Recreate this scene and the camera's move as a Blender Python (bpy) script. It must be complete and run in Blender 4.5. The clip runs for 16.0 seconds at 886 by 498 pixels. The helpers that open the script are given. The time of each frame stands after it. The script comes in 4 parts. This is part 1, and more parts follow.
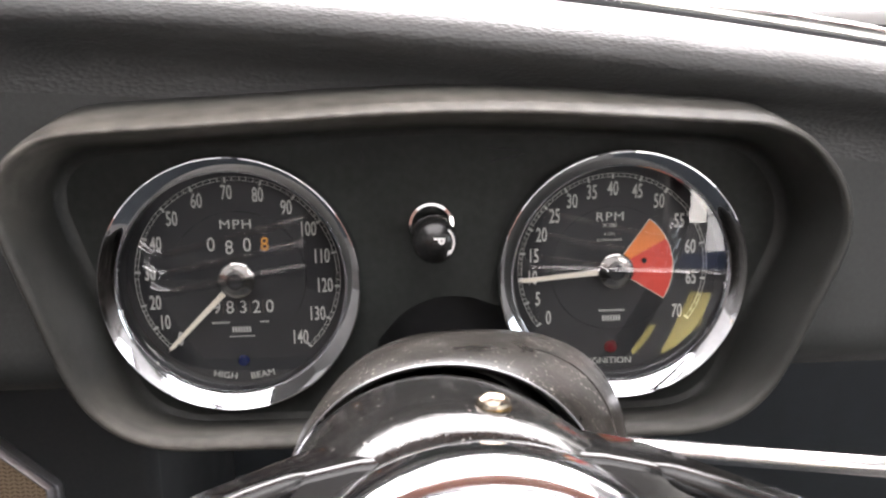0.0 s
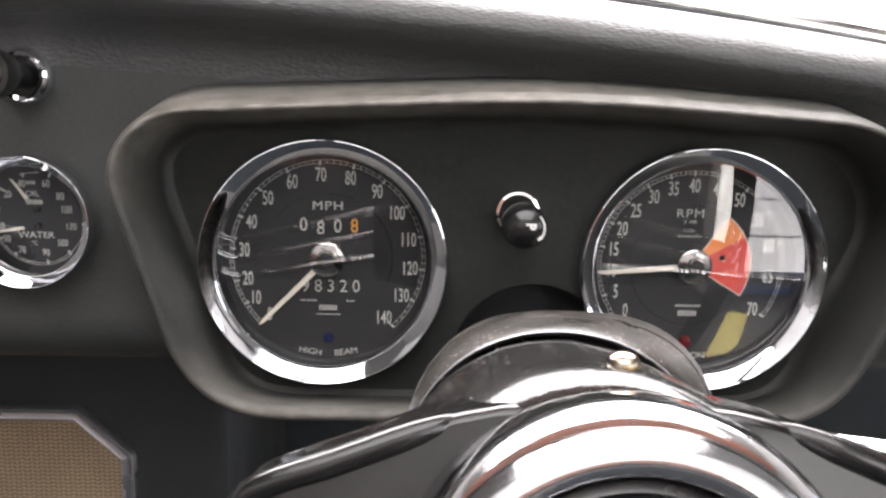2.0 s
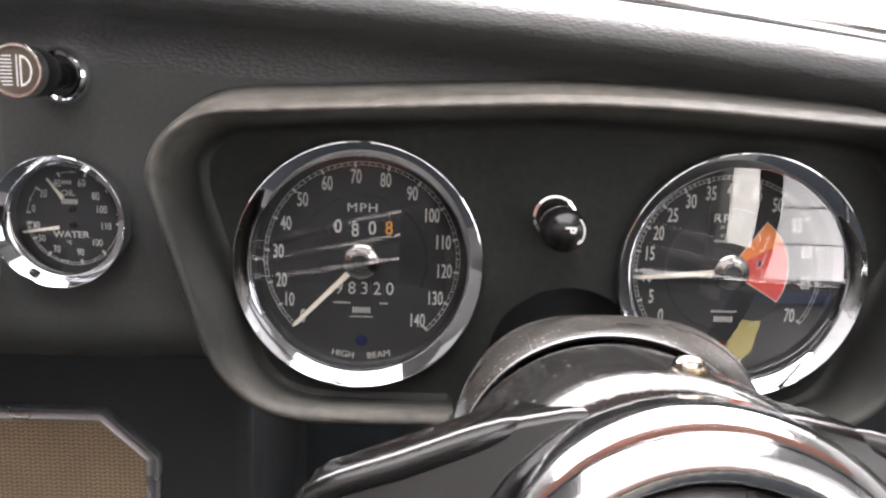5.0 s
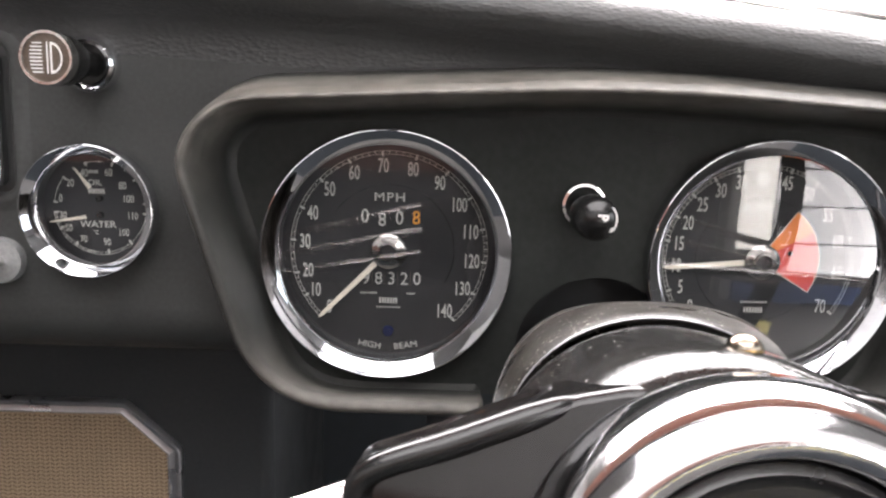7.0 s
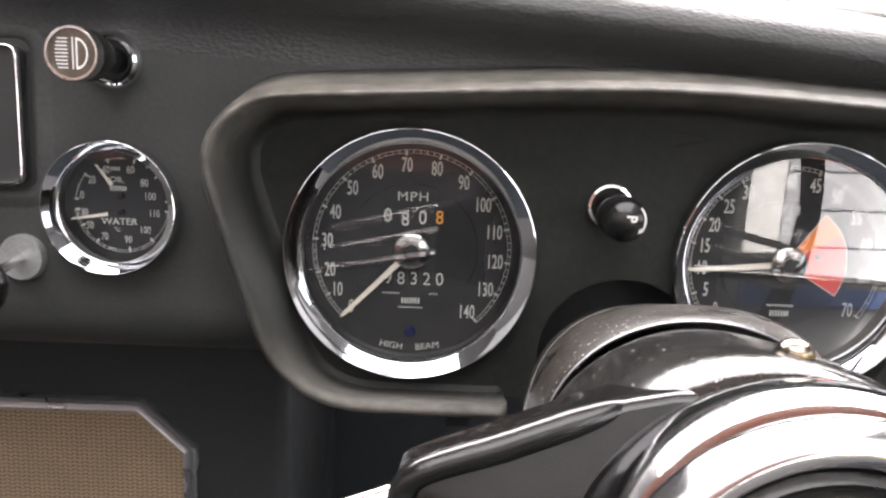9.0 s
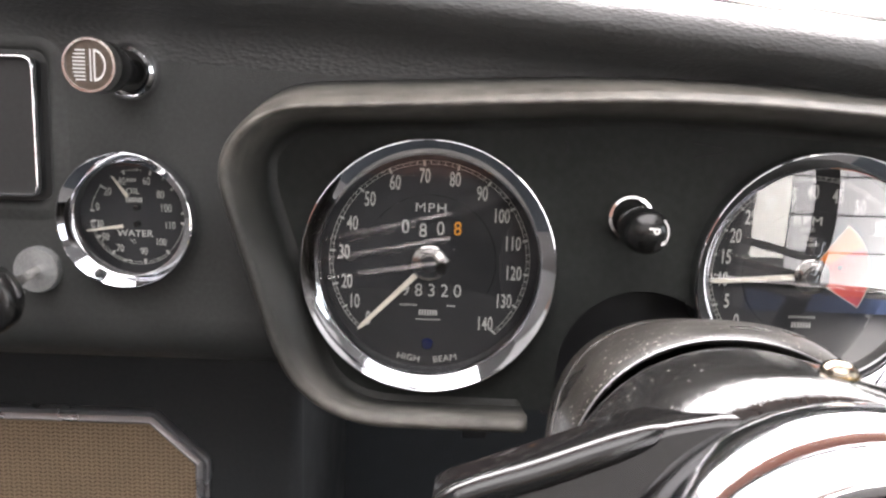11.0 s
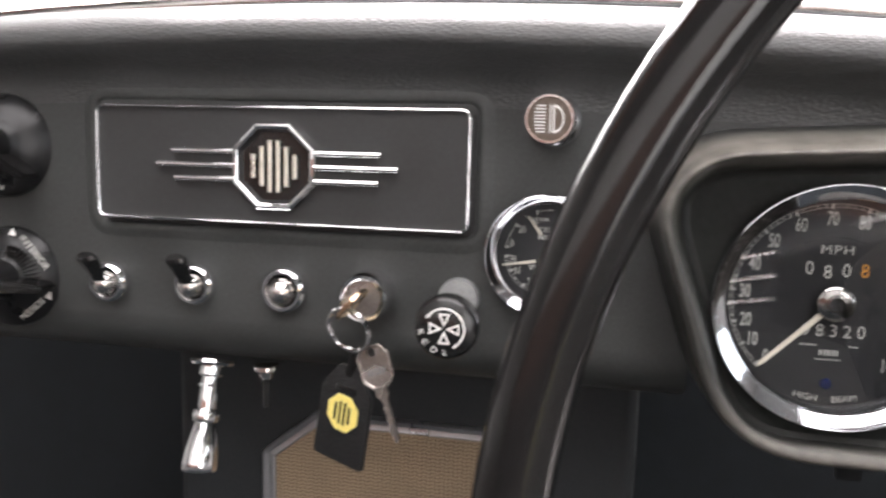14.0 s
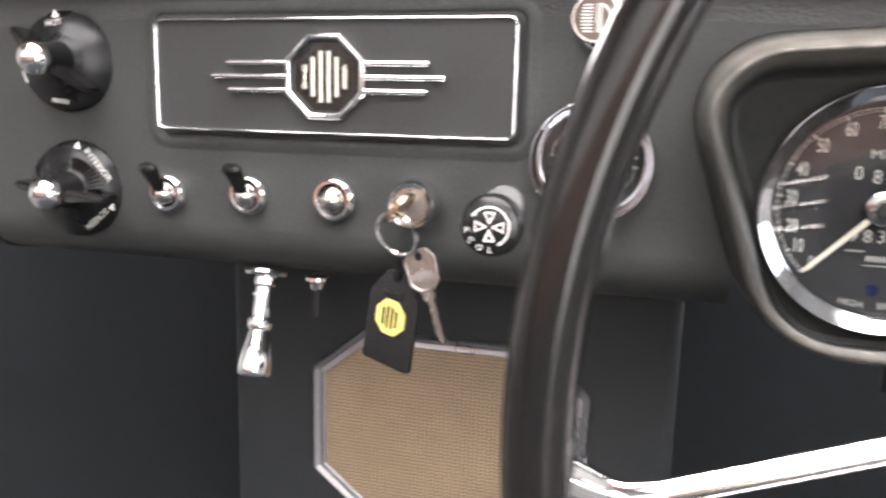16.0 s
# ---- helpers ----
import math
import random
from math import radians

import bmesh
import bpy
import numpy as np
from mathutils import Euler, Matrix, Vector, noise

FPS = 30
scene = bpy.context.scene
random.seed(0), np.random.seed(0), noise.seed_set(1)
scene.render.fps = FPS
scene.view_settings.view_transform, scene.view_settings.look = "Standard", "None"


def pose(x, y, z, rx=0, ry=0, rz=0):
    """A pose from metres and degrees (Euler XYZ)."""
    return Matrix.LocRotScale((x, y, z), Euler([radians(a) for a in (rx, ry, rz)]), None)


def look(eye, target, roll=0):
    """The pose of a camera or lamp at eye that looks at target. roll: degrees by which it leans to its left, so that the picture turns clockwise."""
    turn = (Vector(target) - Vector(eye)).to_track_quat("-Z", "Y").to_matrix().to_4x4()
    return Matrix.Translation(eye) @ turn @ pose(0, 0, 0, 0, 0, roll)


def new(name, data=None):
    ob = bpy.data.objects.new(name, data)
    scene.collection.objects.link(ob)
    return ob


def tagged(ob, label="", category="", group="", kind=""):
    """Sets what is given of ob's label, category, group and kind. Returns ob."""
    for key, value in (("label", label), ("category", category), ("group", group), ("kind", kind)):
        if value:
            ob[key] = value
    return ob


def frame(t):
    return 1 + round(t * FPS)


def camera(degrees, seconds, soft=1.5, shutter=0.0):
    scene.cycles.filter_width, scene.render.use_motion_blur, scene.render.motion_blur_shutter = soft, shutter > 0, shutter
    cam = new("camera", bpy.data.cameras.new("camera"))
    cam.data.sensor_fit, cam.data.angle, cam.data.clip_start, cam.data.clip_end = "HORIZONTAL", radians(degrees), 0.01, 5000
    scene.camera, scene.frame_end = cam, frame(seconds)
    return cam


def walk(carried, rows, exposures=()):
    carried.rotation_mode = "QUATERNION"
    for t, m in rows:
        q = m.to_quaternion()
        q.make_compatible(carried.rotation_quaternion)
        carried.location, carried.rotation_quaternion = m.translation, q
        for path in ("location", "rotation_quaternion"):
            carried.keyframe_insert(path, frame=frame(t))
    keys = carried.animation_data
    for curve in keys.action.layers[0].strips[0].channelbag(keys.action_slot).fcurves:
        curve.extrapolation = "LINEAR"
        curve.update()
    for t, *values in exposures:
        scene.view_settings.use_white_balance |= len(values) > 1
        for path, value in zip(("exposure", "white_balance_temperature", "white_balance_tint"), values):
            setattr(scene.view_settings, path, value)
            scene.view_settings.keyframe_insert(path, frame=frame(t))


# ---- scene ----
cam = camera(59.14, 16.0, soft=2.4, shutter=0.5)
PATH = [
    (0, (0.0997, -0.3301, 0.0478), (0.2166, 1.6313, -0.3253), -0.81),
    (0.5, (0.0981, -0.3317, 0.0498), (0.206, 1.633, -0.3081), -0.78),
    (1, (0.0956, -0.3344, 0.0503), (0.1894, 1.6329, -0.2973), -0.75),
    (1.5, (0.0898, -0.3434, 0.0386), (0.164, 1.6247, -0.3095), -0.15),
    (2, (0.0749, -0.3421, 0.0392), (0.1135, 1.6273, -0.3074), 1.22),
    (2.5, (0.0709, -0.3411, 0.0391), (0.1011, 1.6284, -0.3081), 1.51),
    (3, (0.07, -0.3403, 0.0379), (0.1039, 1.6307, -0.2999), 1.54),
    (3.5, (0.0646, -0.3405, 0.0372), (0.0951, 1.6309, -0.2984), 1.51),
    (4, (0.0654, -0.34, 0.0372), (0.0913, 1.6315, -0.2984), 1.57),
    (6.5, (0.0548, -0.3401, 0.0381), (0.0619, 1.6323, -0.293), 1.54),
    (7, (0.053, -0.3387, 0.0318), (0.0549, 1.6336, -0.3), 1.52),
    (7.5, (0.0505, -0.3391, 0.0322), (0.0454, 1.6324, -0.3042), 1.52),
    (8, (0.0488, -0.3373, 0.0338), (0.0355, 1.6353, -0.2963), 1.75),
    (8.5, (0.0442, -0.3373, 0.0345), (0.0395, 1.6356, -0.2937), 1.93),
    (9, (0.0443, -0.3356, 0.031), (0.0355, 1.6367, -0.3005), 1.93),
    (11.5, (0.0316, -0.3313, 0.0355), (0.0043, 1.6444, -0.2735), 1.69),
    (12, (0.014, -0.3305, 0.0397), (-0.0471, 1.6493, -0.2373), 1.43),
    (12.5, (-0.0027, -0.3301, 0.0399), (-0.1208, 1.6476, -0.2333), 1.66),
    (13, (-0.0297, -0.3393, 0.0449), (-0.2072, 1.6333, -0.2334), 1.33),
    (13.5, (-0.0575, -0.3516, 0.0394), (-0.3479, 1.6109, -0.2135), 1.70),
    (14, (-0.0732, -0.3675, 0.038), (-0.4897, 1.5711, -0.2233), 1.42),
    (14.5, (-0.0847, -0.3789, 0.0349), (-0.6313, 1.5276, -0.2231), 1.33),
    (15, (-0.0913, -0.3844, 0.0298), (-0.6966, 1.503, -0.2371), 1.83),
    (15.5, (-0.0934, -0.3818, 0.0126), (-0.6868, 1.4953, -0.3399), 2.24),
    (16, (-0.0692, -0.3797, 0.0111), (-0.5959, 1.5169, -0.3429), 1.39),
]
EXPOSURES = [(0.0, 0.11), (2.0, 0.18), (9.0, 0.2), (11.5, 0.25), (13.5, 0.25), (14.5, 0.17), (15.0, 0.1), (15.5, 0.74), (16.0, 1.06)]
walk(cam, [(t, look(eye, target, roll)) for t, eye, target, roll in PATH], EXPOSURES)

# ---- world and lights ----
world = bpy.data.worlds.new("world")
scene.world = world
world.use_nodes = True
world.node_tree.nodes["Background"].inputs["Color"].default_value = (0.8, 0.85, 0.9, 1)
world.node_tree.nodes["Background"].inputs["Strength"].default_value = 0.2
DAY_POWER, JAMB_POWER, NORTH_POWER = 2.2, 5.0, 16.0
LAMPS = [(0.05, -1.44, 1.5, 1.26, 6.0), (0.0, 2.1, 2.3, 1.2, 18.0)]

# ---- materials ----


def material(name, colour, rough=0.5, metal=0.0, grain=0.0, grain_size=400.0, bump=0.0, bump_size=600.0, rough_var=0.1, coat=0.0, spec=0.5):
    """Principled material with colour variation at two scales, uneven roughness and fine relief."""
    m = bpy.data.materials.new(name)
    m.use_nodes = True
    nt = m.node_tree
    b = nt.nodes["Principled BSDF"]
    b.inputs["Metallic"].default_value = metal
    b.inputs["Coat Weight"].default_value = coat
    b.inputs["Specular IOR Level"].default_value = spec
    tc = nt.nodes.new("ShaderNodeTexCoord")

    def noise_node(scale, detail=4):
        n = nt.nodes.new("ShaderNodeTexNoise")
        n.inputs["Scale"].default_value = scale
        n.inputs["Detail"].default_value = detail
        nt.links.new(tc.outputs["Object"], n.inputs["Vector"])
        return n

    fine, broad = noise_node(grain_size), noise_node(grain_size / 18)
    if grain:
        both = nt.nodes.new("ShaderNodeMath")
        both.operation = "ADD"
        nt.links.new(fine.outputs["Fac"], both.inputs[0])
        nt.links.new(broad.outputs["Fac"], both.inputs[1])
        ramp = nt.nodes.new("ShaderNodeMapRange")
        ramp.inputs["From Min"].default_value, ramp.inputs["From Max"].default_value = 0.6, 1.4
        ramp.inputs["To Min"].default_value, ramp.inputs["To Max"].default_value = 1 - grain, 1 + grain
        nt.links.new(both.outputs[0], ramp.inputs["Value"])
        mul = nt.nodes.new("ShaderNodeVectorMath")
        mul.operation = "SCALE"
        mul.inputs[0].default_value = colour
        nt.links.new(ramp.outputs["Result"], mul.inputs["Scale"])
        nt.links.new(mul.outputs["Vector"], b.inputs["Base Color"])
    else:
        b.inputs["Base Color"].default_value = (*colour, 1)
    rr = nt.nodes.new("ShaderNodeMapRange")
    rr.inputs["From Min"].default_value, rr.inputs["From Max"].default_value = 0.3, 0.7
    rr.inputs["To Min"].default_value, rr.inputs["To Max"].default_value = max(0.0, rough - rough_var), min(1.0, rough + rough_var)
    nt.links.new(broad.outputs["Fac"], rr.inputs["Value"])
    nt.links.new(rr.outputs["Result"], b.inputs["Roughness"])
    if bump:
        bn = nt.nodes.new("ShaderNodeBump")
        bn.inputs["Strength"].default_value = bump
        bn.inputs["Distance"].default_value = 0.0006
        relief = noise_node(bump_size, 3)
        nt.links.new(relief.outputs["Fac"], bn.inputs["Height"])
        nt.links.new(bn.outputs["Normal"], b.inputs["Normal"])
    return m


def leather_material(name, colour, rough):
    """Grained vinyl: pebbled cells with stretched creases."""
    m = material(name, colour, rough, grain=0.15, grain_size=300)
    nt = m.node_tree
    tc = nt.nodes.new("ShaderNodeTexCoord")
    mp = nt.nodes.new("ShaderNodeMapping")
    mp.inputs["Scale"].default_value = (0.5, 1.0, 1.0)
    nt.links.new(tc.outputs["Object"], mp.inputs["Vector"])
    v = nt.nodes.new("ShaderNodeTexVoronoi")
    v.inputs["Scale"].default_value = 720
    n = nt.nodes.new("ShaderNodeTexNoise")
    n.inputs["Scale"].default_value, n.inputs["Detail"].default_value = 300, 5
    add = nt.nodes.new("ShaderNodeMath")
    nt.links.new(mp.outputs["Vector"], v.inputs["Vector"])
    nt.links.new(mp.outputs["Vector"], n.inputs["Vector"])
    nt.links.new(v.outputs["Distance"], add.inputs[0])
    nt.links.new(n.outputs["Fac"], add.inputs[1])
    bn = nt.nodes.new("ShaderNodeBump")
    bn.inputs["Strength"].default_value, bn.inputs["Distance"].default_value = 0.5, 0.0006
    nt.links.new(add.outputs[0], bn.inputs["Height"])
    nt.links.new(bn.outputs["Normal"], nt.nodes["Principled BSDF"].inputs["Normal"])
    return m


def glass_material(name, tint=(1, 1, 1)):
    m = bpy.data.materials.new(name)
    m.use_nodes = True
    nt = m.node_tree
    nt.nodes.remove(nt.nodes["Principled BSDF"])
    out = nt.nodes["Material Output"]
    clear, gloss, mix, fres = (nt.nodes.new(k) for k in ("ShaderNodeBsdfTransparent", "ShaderNodeBsdfGlossy", "ShaderNodeMixShader", "ShaderNodeFresnel"))
    clear.inputs["Color"].default_value = (*tint, 1)
    gloss.inputs["Roughness"].default_value = 0.015
    fres.inputs["IOR"].default_value = 1.9
    nt.links.new(fres.outputs[0], mix.inputs[0])
    nt.links.new(clear.outputs[0], mix.inputs[1])
    nt.links.new(gloss.outputs[0], mix.inputs[2])
    nt.links.new(mix.outputs[0], out.inputs[0])
    return m


def glow_material(name, colour, strength):
    m = bpy.data.materials.new(name)
    m.use_nodes = True
    b = m.node_tree.nodes["Principled BSDF"]
    b.inputs["Emission Color"].default_value = (*colour, 1)
    b.inputs["Emission Strength"].default_value = strength
    return m


VINYL = material("black_crackle_vinyl", (0.0375, 0.0395, 0.0385), 0.55, grain=0.25, grain_size=500, bump=0.35, bump_size=1500, spec=0.3)
CONSOLE = material("black_console_vinyl", (0.0140, 0.0162, 0.0180), 0.7, grain=0.3, grain_size=400, bump=0.3, bump_size=1200, spec=0.35)
PLATE_BLACK = material("satin_black_plate", (0.0220, 0.0228, 0.0230), 0.5, grain=0.2, grain_size=500, bump=0.1, bump_size=1800)
PANEL = material("black_painted_panel", (0.0195, 0.0215, 0.0200), 0.66, grain=0.3, grain_size=300, bump=0.12, bump_size=1800, spec=0.2)
POD = material("grey_black_pod_rubber", (0.0215, 0.0225, 0.021), 0.42, grain=0.4, grain_size=700, bump=0.5, bump_size=1600, spec=0.32)
PAD = leather_material("grained_pad_vinyl", (0.0415, 0.0430, 0.0430), 0.52)
CHROME = material("polished_chrome", (0.82, 0.82, 0.83), 0.05, 1.0, grain=0.05, grain_size=200, rough_var=0.03)
RING_CHROME = material("hazed_chrome", (0.82, 0.82, 0.84), 0.12, 1.0, grain=0.08, grain_size=200, rough_var=0.05)
BEZEL_CHROME = material("aged_bezel_chrome", (0.68, 0.69, 0.72), 0.055, 1.0, grain=0.10, grain_size=250, rough_var=0.05)
BOSS_CHROME = material("satin_boss_chrome", (0.42, 0.41, 0.40), 0.13, 1.0, grain=0.12, grain_size=700, rough_var=0.06)
ROD_CHROME = material("brushed_rod_chrome", (0.74, 0.70, 0.69), 0.15, 1.0, grain=0.05, grain_size=300, rough_var=0.04)
STALK_CHROME = material("satin_stalk_chrome", (0.78, 0.77, 0.77), 0.2, 1.0, grain=0.06, grain_size=200, rough_var=0.04)
BOLT = material("tarnished_bolt", (0.36, 0.31, 0.25), 0.2, 1.0, grain=0.3, grain_size=900, bump=0.2, bump_size=1200)
WORN_CHROME = material("worn_chrome", (0.7, 0.68, 0.66), 0.16, 1.0, grain=0.18, grain_size=700, bump=0.1, bump_size=1500, rough_var=0.08)
ZINC = material("dull_zinc", (0.32, 0.33, 0.33), 0.5, 0.6, grain=0.25, grain_size=900, bump=0.2, bump_size=1200)
BLACK_PLASTIC = material("glossy_black_plastic", (0.012, 0.012, 0.012), 0.2, grain=0.2, grain_size=900, bump=0.06, bump_size=900, rough_var=0.08)
RIM_BLACK = material("polished_black_rim", (0.0090, 0.0084, 0.0084), 0.13, grain=0.2, grain_size=300, bump=0.015, bump_size=450, rough_var=0.05)
DUSTY = material("dusty_grey_shroud", (0.025, 0.0225, 0.0196), 0.36, grain=0.8, grain_size=900, bump=0.05, bump_size=700, rough_var=0.12, spec=0.22)


def add_dust(m, scale, amount, colour):
    """Pale dust specks and a thin film over a material."""
    nt = m.node_tree
    b = nt.nodes["Principled BSDF"]
    src = b.inputs["Base Color"].links[0].from_socket
    tc, v, cut, film, top, mix = (nt.nodes.new(k) for k in ("ShaderNodeTexCoord", "ShaderNodeTexVoronoi", "ShaderNodeMapRange", "ShaderNodeTexNoise", "ShaderNodeMath", "ShaderNodeMix"))
    v.inputs["Scale"].default_value = scale
    film.inputs["Scale"].default_value, film.inputs["Detail"].default_value = scale / 14, 6
    nt.links.new(tc.outputs["Object"], v.inputs["Vector"])
    nt.links.new(tc.outputs["Object"], film.inputs["Vector"])
    tone, squared, big, small = (nt.nodes.new(k) for k in ("ShaderNodeSeparateColor", "ShaderNodeMath", "ShaderNodeMath", "ShaderNodeMath"))
    nt.links.new(v.outputs["Color"], tone.inputs[0])
    squared.operation, squared.inputs[1].default_value = "POWER", 2.5
    big.operation, big.inputs[1].default_value = "MULTIPLY", amount * 1.5
    small.operation, small.inputs[1].default_value = "MULTIPLY", 0.6
    nt.links.new(tone.outputs[0], squared.inputs[0])
    nt.links.new(squared.outputs[0], big.inputs[0])
    nt.links.new(big.outputs[0], small.inputs[0])
    nt.links.new(big.outputs[0], cut.inputs["From Min"])
    nt.links.new(small.outputs[0], cut.inputs["From Max"])
    nt.links.new(v.outputs["Distance"], cut.inputs["Value"])
    top.operation = "MULTIPLY"
    patch = nt.nodes.new("ShaderNodeMapRange")
    patch.inputs["From Min"].default_value, patch.inputs["From Max"].default_value = 0.36, 0.54
    nt.links.new(film.outputs["Fac"], patch.inputs["Value"])
    nt.links.new(cut.outputs["Result"], top.inputs[0])
    nt.links.new(patch.outputs["Result"], top.inputs[1])
    mix.data_type = "RGBA"
    nt.links.new(top.outputs[0], mix.inputs["Factor"])
    nt.links.new(src, mix.inputs["A"])
    mix.inputs["B"].default_value = (*colour, 1)
    nt.links.new(mix.outputs["Result"], b.inputs["Base Color"])


add_dust(DUSTY, 1500, 0.34, (0.22, 0.20, 0.17))
add_dust(DUSTY, 620, 0.30, (0.42, 0.40, 0.37))


def rub_crest(m, y_from, y_to, colour):
    """Grey rubbed wear along the proud crest of the moulding, broken up by noise; the brighter top and bottom rails and
    the dimmer door side are light put into the colour.
    """
    nt = m.node_tree
    b = nt.nodes["Principled BSDF"]
    src = b.inputs["Base Color"].links[0].from_socket
    tc, sep, cut, n, mul, mix = (nt.nodes.new(k) for k in ("ShaderNodeTexCoord", "ShaderNodeSeparateXYZ", "ShaderNodeMapRange", "ShaderNodeTexNoise", "ShaderNodeMath", "ShaderNodeMix"))
    n.inputs["Scale"].default_value, n.inputs["Detail"].default_value = 120, 8
    nt.links.new(tc.outputs["Object"], sep.inputs[0])
    nt.links.new(tc.outputs["Object"], n.inputs["Vector"])
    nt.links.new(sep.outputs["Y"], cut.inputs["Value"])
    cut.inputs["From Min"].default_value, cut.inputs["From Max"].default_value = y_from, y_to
    # top and bottom rails paler, as if lit from above: light within the colour
    far, size, span, both = (nt.nodes.new(k) for k in ("ShaderNodeMath", "ShaderNodeMath", "ShaderNodeMapRange", "ShaderNodeMath"))
    far.inputs[1].default_value = 0.03
    size.operation, both.operation, mul.operation = "ABSOLUTE", "MULTIPLY", "MULTIPLY"
    nt.links.new(sep.outputs["Z"], far.inputs[0])
    nt.links.new(far.outputs[0], size.inputs[0])
    nt.links.new(size.outputs[0], span.inputs["Value"])
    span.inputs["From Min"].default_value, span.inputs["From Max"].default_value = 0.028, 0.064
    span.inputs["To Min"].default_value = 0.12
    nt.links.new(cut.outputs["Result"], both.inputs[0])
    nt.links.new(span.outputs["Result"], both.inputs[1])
    # fades towards the door side: shade put into the colour
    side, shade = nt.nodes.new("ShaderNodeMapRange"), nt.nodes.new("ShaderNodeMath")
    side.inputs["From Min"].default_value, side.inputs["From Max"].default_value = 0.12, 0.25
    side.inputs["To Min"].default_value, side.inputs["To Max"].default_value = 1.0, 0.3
    shade.operation = "MULTIPLY"
    nt.links.new(sep.outputs["X"], side.inputs["Value"])
    nt.links.new(both.outputs[0], shade.inputs[0])
    nt.links.new(side.outputs["Result"], shade.inputs[1])
    nt.links.new(shade.outputs[0], mul.inputs[0])
    nt.links.new(n.outputs["Fac"], mul.inputs[1])
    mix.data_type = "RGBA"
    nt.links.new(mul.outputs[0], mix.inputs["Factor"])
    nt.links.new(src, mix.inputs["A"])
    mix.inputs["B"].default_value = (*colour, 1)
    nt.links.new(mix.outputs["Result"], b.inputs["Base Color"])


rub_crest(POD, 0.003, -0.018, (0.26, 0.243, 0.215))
HUB_BLACK = material("dusty_black_hub", (0.02, 0.0195, 0.019), 0.14, grain=0.4, grain_size=500, bump=0.12, bump_size=700, rough_var=0.08)
add_dust(HUB_BLACK, 560, 0.15, (0.45, 0.43, 0.41))
DIAL = material("matt_black_dial", (0.0085, 0.0093, 0.0113), 0.7, grain=0.15, grain_size=800)
PRINT = material("cream_dial_print", (0.48, 0.48, 0.455), 0.6, grain=0.08, grain_size=1500)
WHITE_PRINT = material("white_print", (0.75, 0.74, 0.72), 0.5, grain=0.08, grain_size=1500)
NEEDLE = material("cream_needle_paint", (0.72, 0.68, 0.58), 0.4, grain=0.08, grain_size=1200)
ORANGE = material("orange_dial_print", (0.75, 0.22, 0.05), 0.6, grain=0.1, grain_size=900)
RED = material("red_dial_print", (0.62, 0.06, 0.04), 0.6, grain=0.1, grain_size=900)
AMBER_PRINT = material("amber_drum_print", (0.7, 0.3, 0.03), 0.6)
BLUE_LENS = material("blue_lens", (0.006, 0.012, 0.06), 0.12)
RED_LENS = material("red_lens", (0.10, 0.006, 0.008), 0.12)
YELLOW = material("yellow_enamel", (0.8, 0.68, 0.2), 0.35, grain=0.05, grain_size=900)
LEATHER = leather_material("black_leather_fob", (0.006, 0.006, 0.0065), 0.6)
KNOB_BLACK = material("satin_black_knob", (0.009, 0.009, 0.0095), 0.3, grain=0.25, grain_size=900, bump=0.08, bump_size=900, rough_var=0.08, spec=0.3)
GRILLE = material("tan_grille_cloth", (0.27, 0.2, 0.13), 0.7, grain=0.18, grain_size=900, bump=0.2, bump_size=2500)
GRILLE_HOLE = material("dark_grille_slot", (0.105, 0.075, 0.046), 0.9)
GREY_TRIM = material("grey_trim_metal", (0.34, 0.34, 0.35), 0.33, 0.85, grain=0.12, grain_size=600, rough_var=0.1)
CARPET = material("black_footwell_lining", (0.0168, 0.0196, 0.0222), 0.9, grain=0.4, grain_size=900, bump=0.8, bump_size=1800, spec=0.2)
BEAM = material("brown_timber", (0.30, 0.125, 0.085), 0.6, grain=0.3, grain_size=30, bump=0.2, bump_size=80)
DADO = material("red_brown_boards", (0.12, 0.058, 0.042), 0.6, grain=0.3, grain_size=30, bump=0.2, bump_size=80)
DARK_CLAD = material("dark_wall_cladding", (0.022, 0.023, 0.025), 0.6, grain=0.2, grain_size=20, bump=0.1, bump_size=60)
BLUE_KICK = material("blue_kick_strip", (0.04, 0.06, 0.12), 0.5, grain=0.15, grain_size=30)
BRICK = material("pale_wall_paint", (0.45, 0.445, 0.44), 0.8, grain=0.12, grain_size=6, bump=0.2, bump_size=60)
WALL = material("grey_wall_paint", (0.16, 0.158, 0.155), 0.8, grain=0.06, grain_size=6, bump=0.1, bump_size=60)
CONCRETE = material("dark_concrete_floor", (0.045, 0.043, 0.041), 0.6, grain=0.2, grain_size=8, bump=0.2, bump_size=40)
GLASS = glass_material("dial_glass")
JAMB_GLOW = glow_material("jamb_day_glow", (1.0, 0.95, 0.88), JAMB_POWER)
DAY_GLOW = glow_material("shutter_day_glow", (1.0, 0.96, 0.97), DAY_POWER)
SIDE_GLOW = glow_material("side_fill_glow", (0.82, 0.92, 1.0), 2.6)
NORTH_GLOW = glow_material("front_pane_glow", (1.0, 0.95, 0.945), NORTH_POWER)
SATIN = material("satin_silver", (0.74, 0.71, 0.62), 0.32, 1.0, grain=0.15, grain_size=900, bump=0.15, bump_size=1500)
BRONZE = material("worn_bronze_grey", (0.11, 0.088, 0.07), 0.4, 0.5, grain=0.35, grain_size=900, bump=0.2, bump_size=1500)
KEY_STEEL = material("worn_key_nickel", (0.36, 0.335, 0.31), 0.25, 0.85, grain=0.3, grain_size=700, bump=0.2, bump_size=1500)
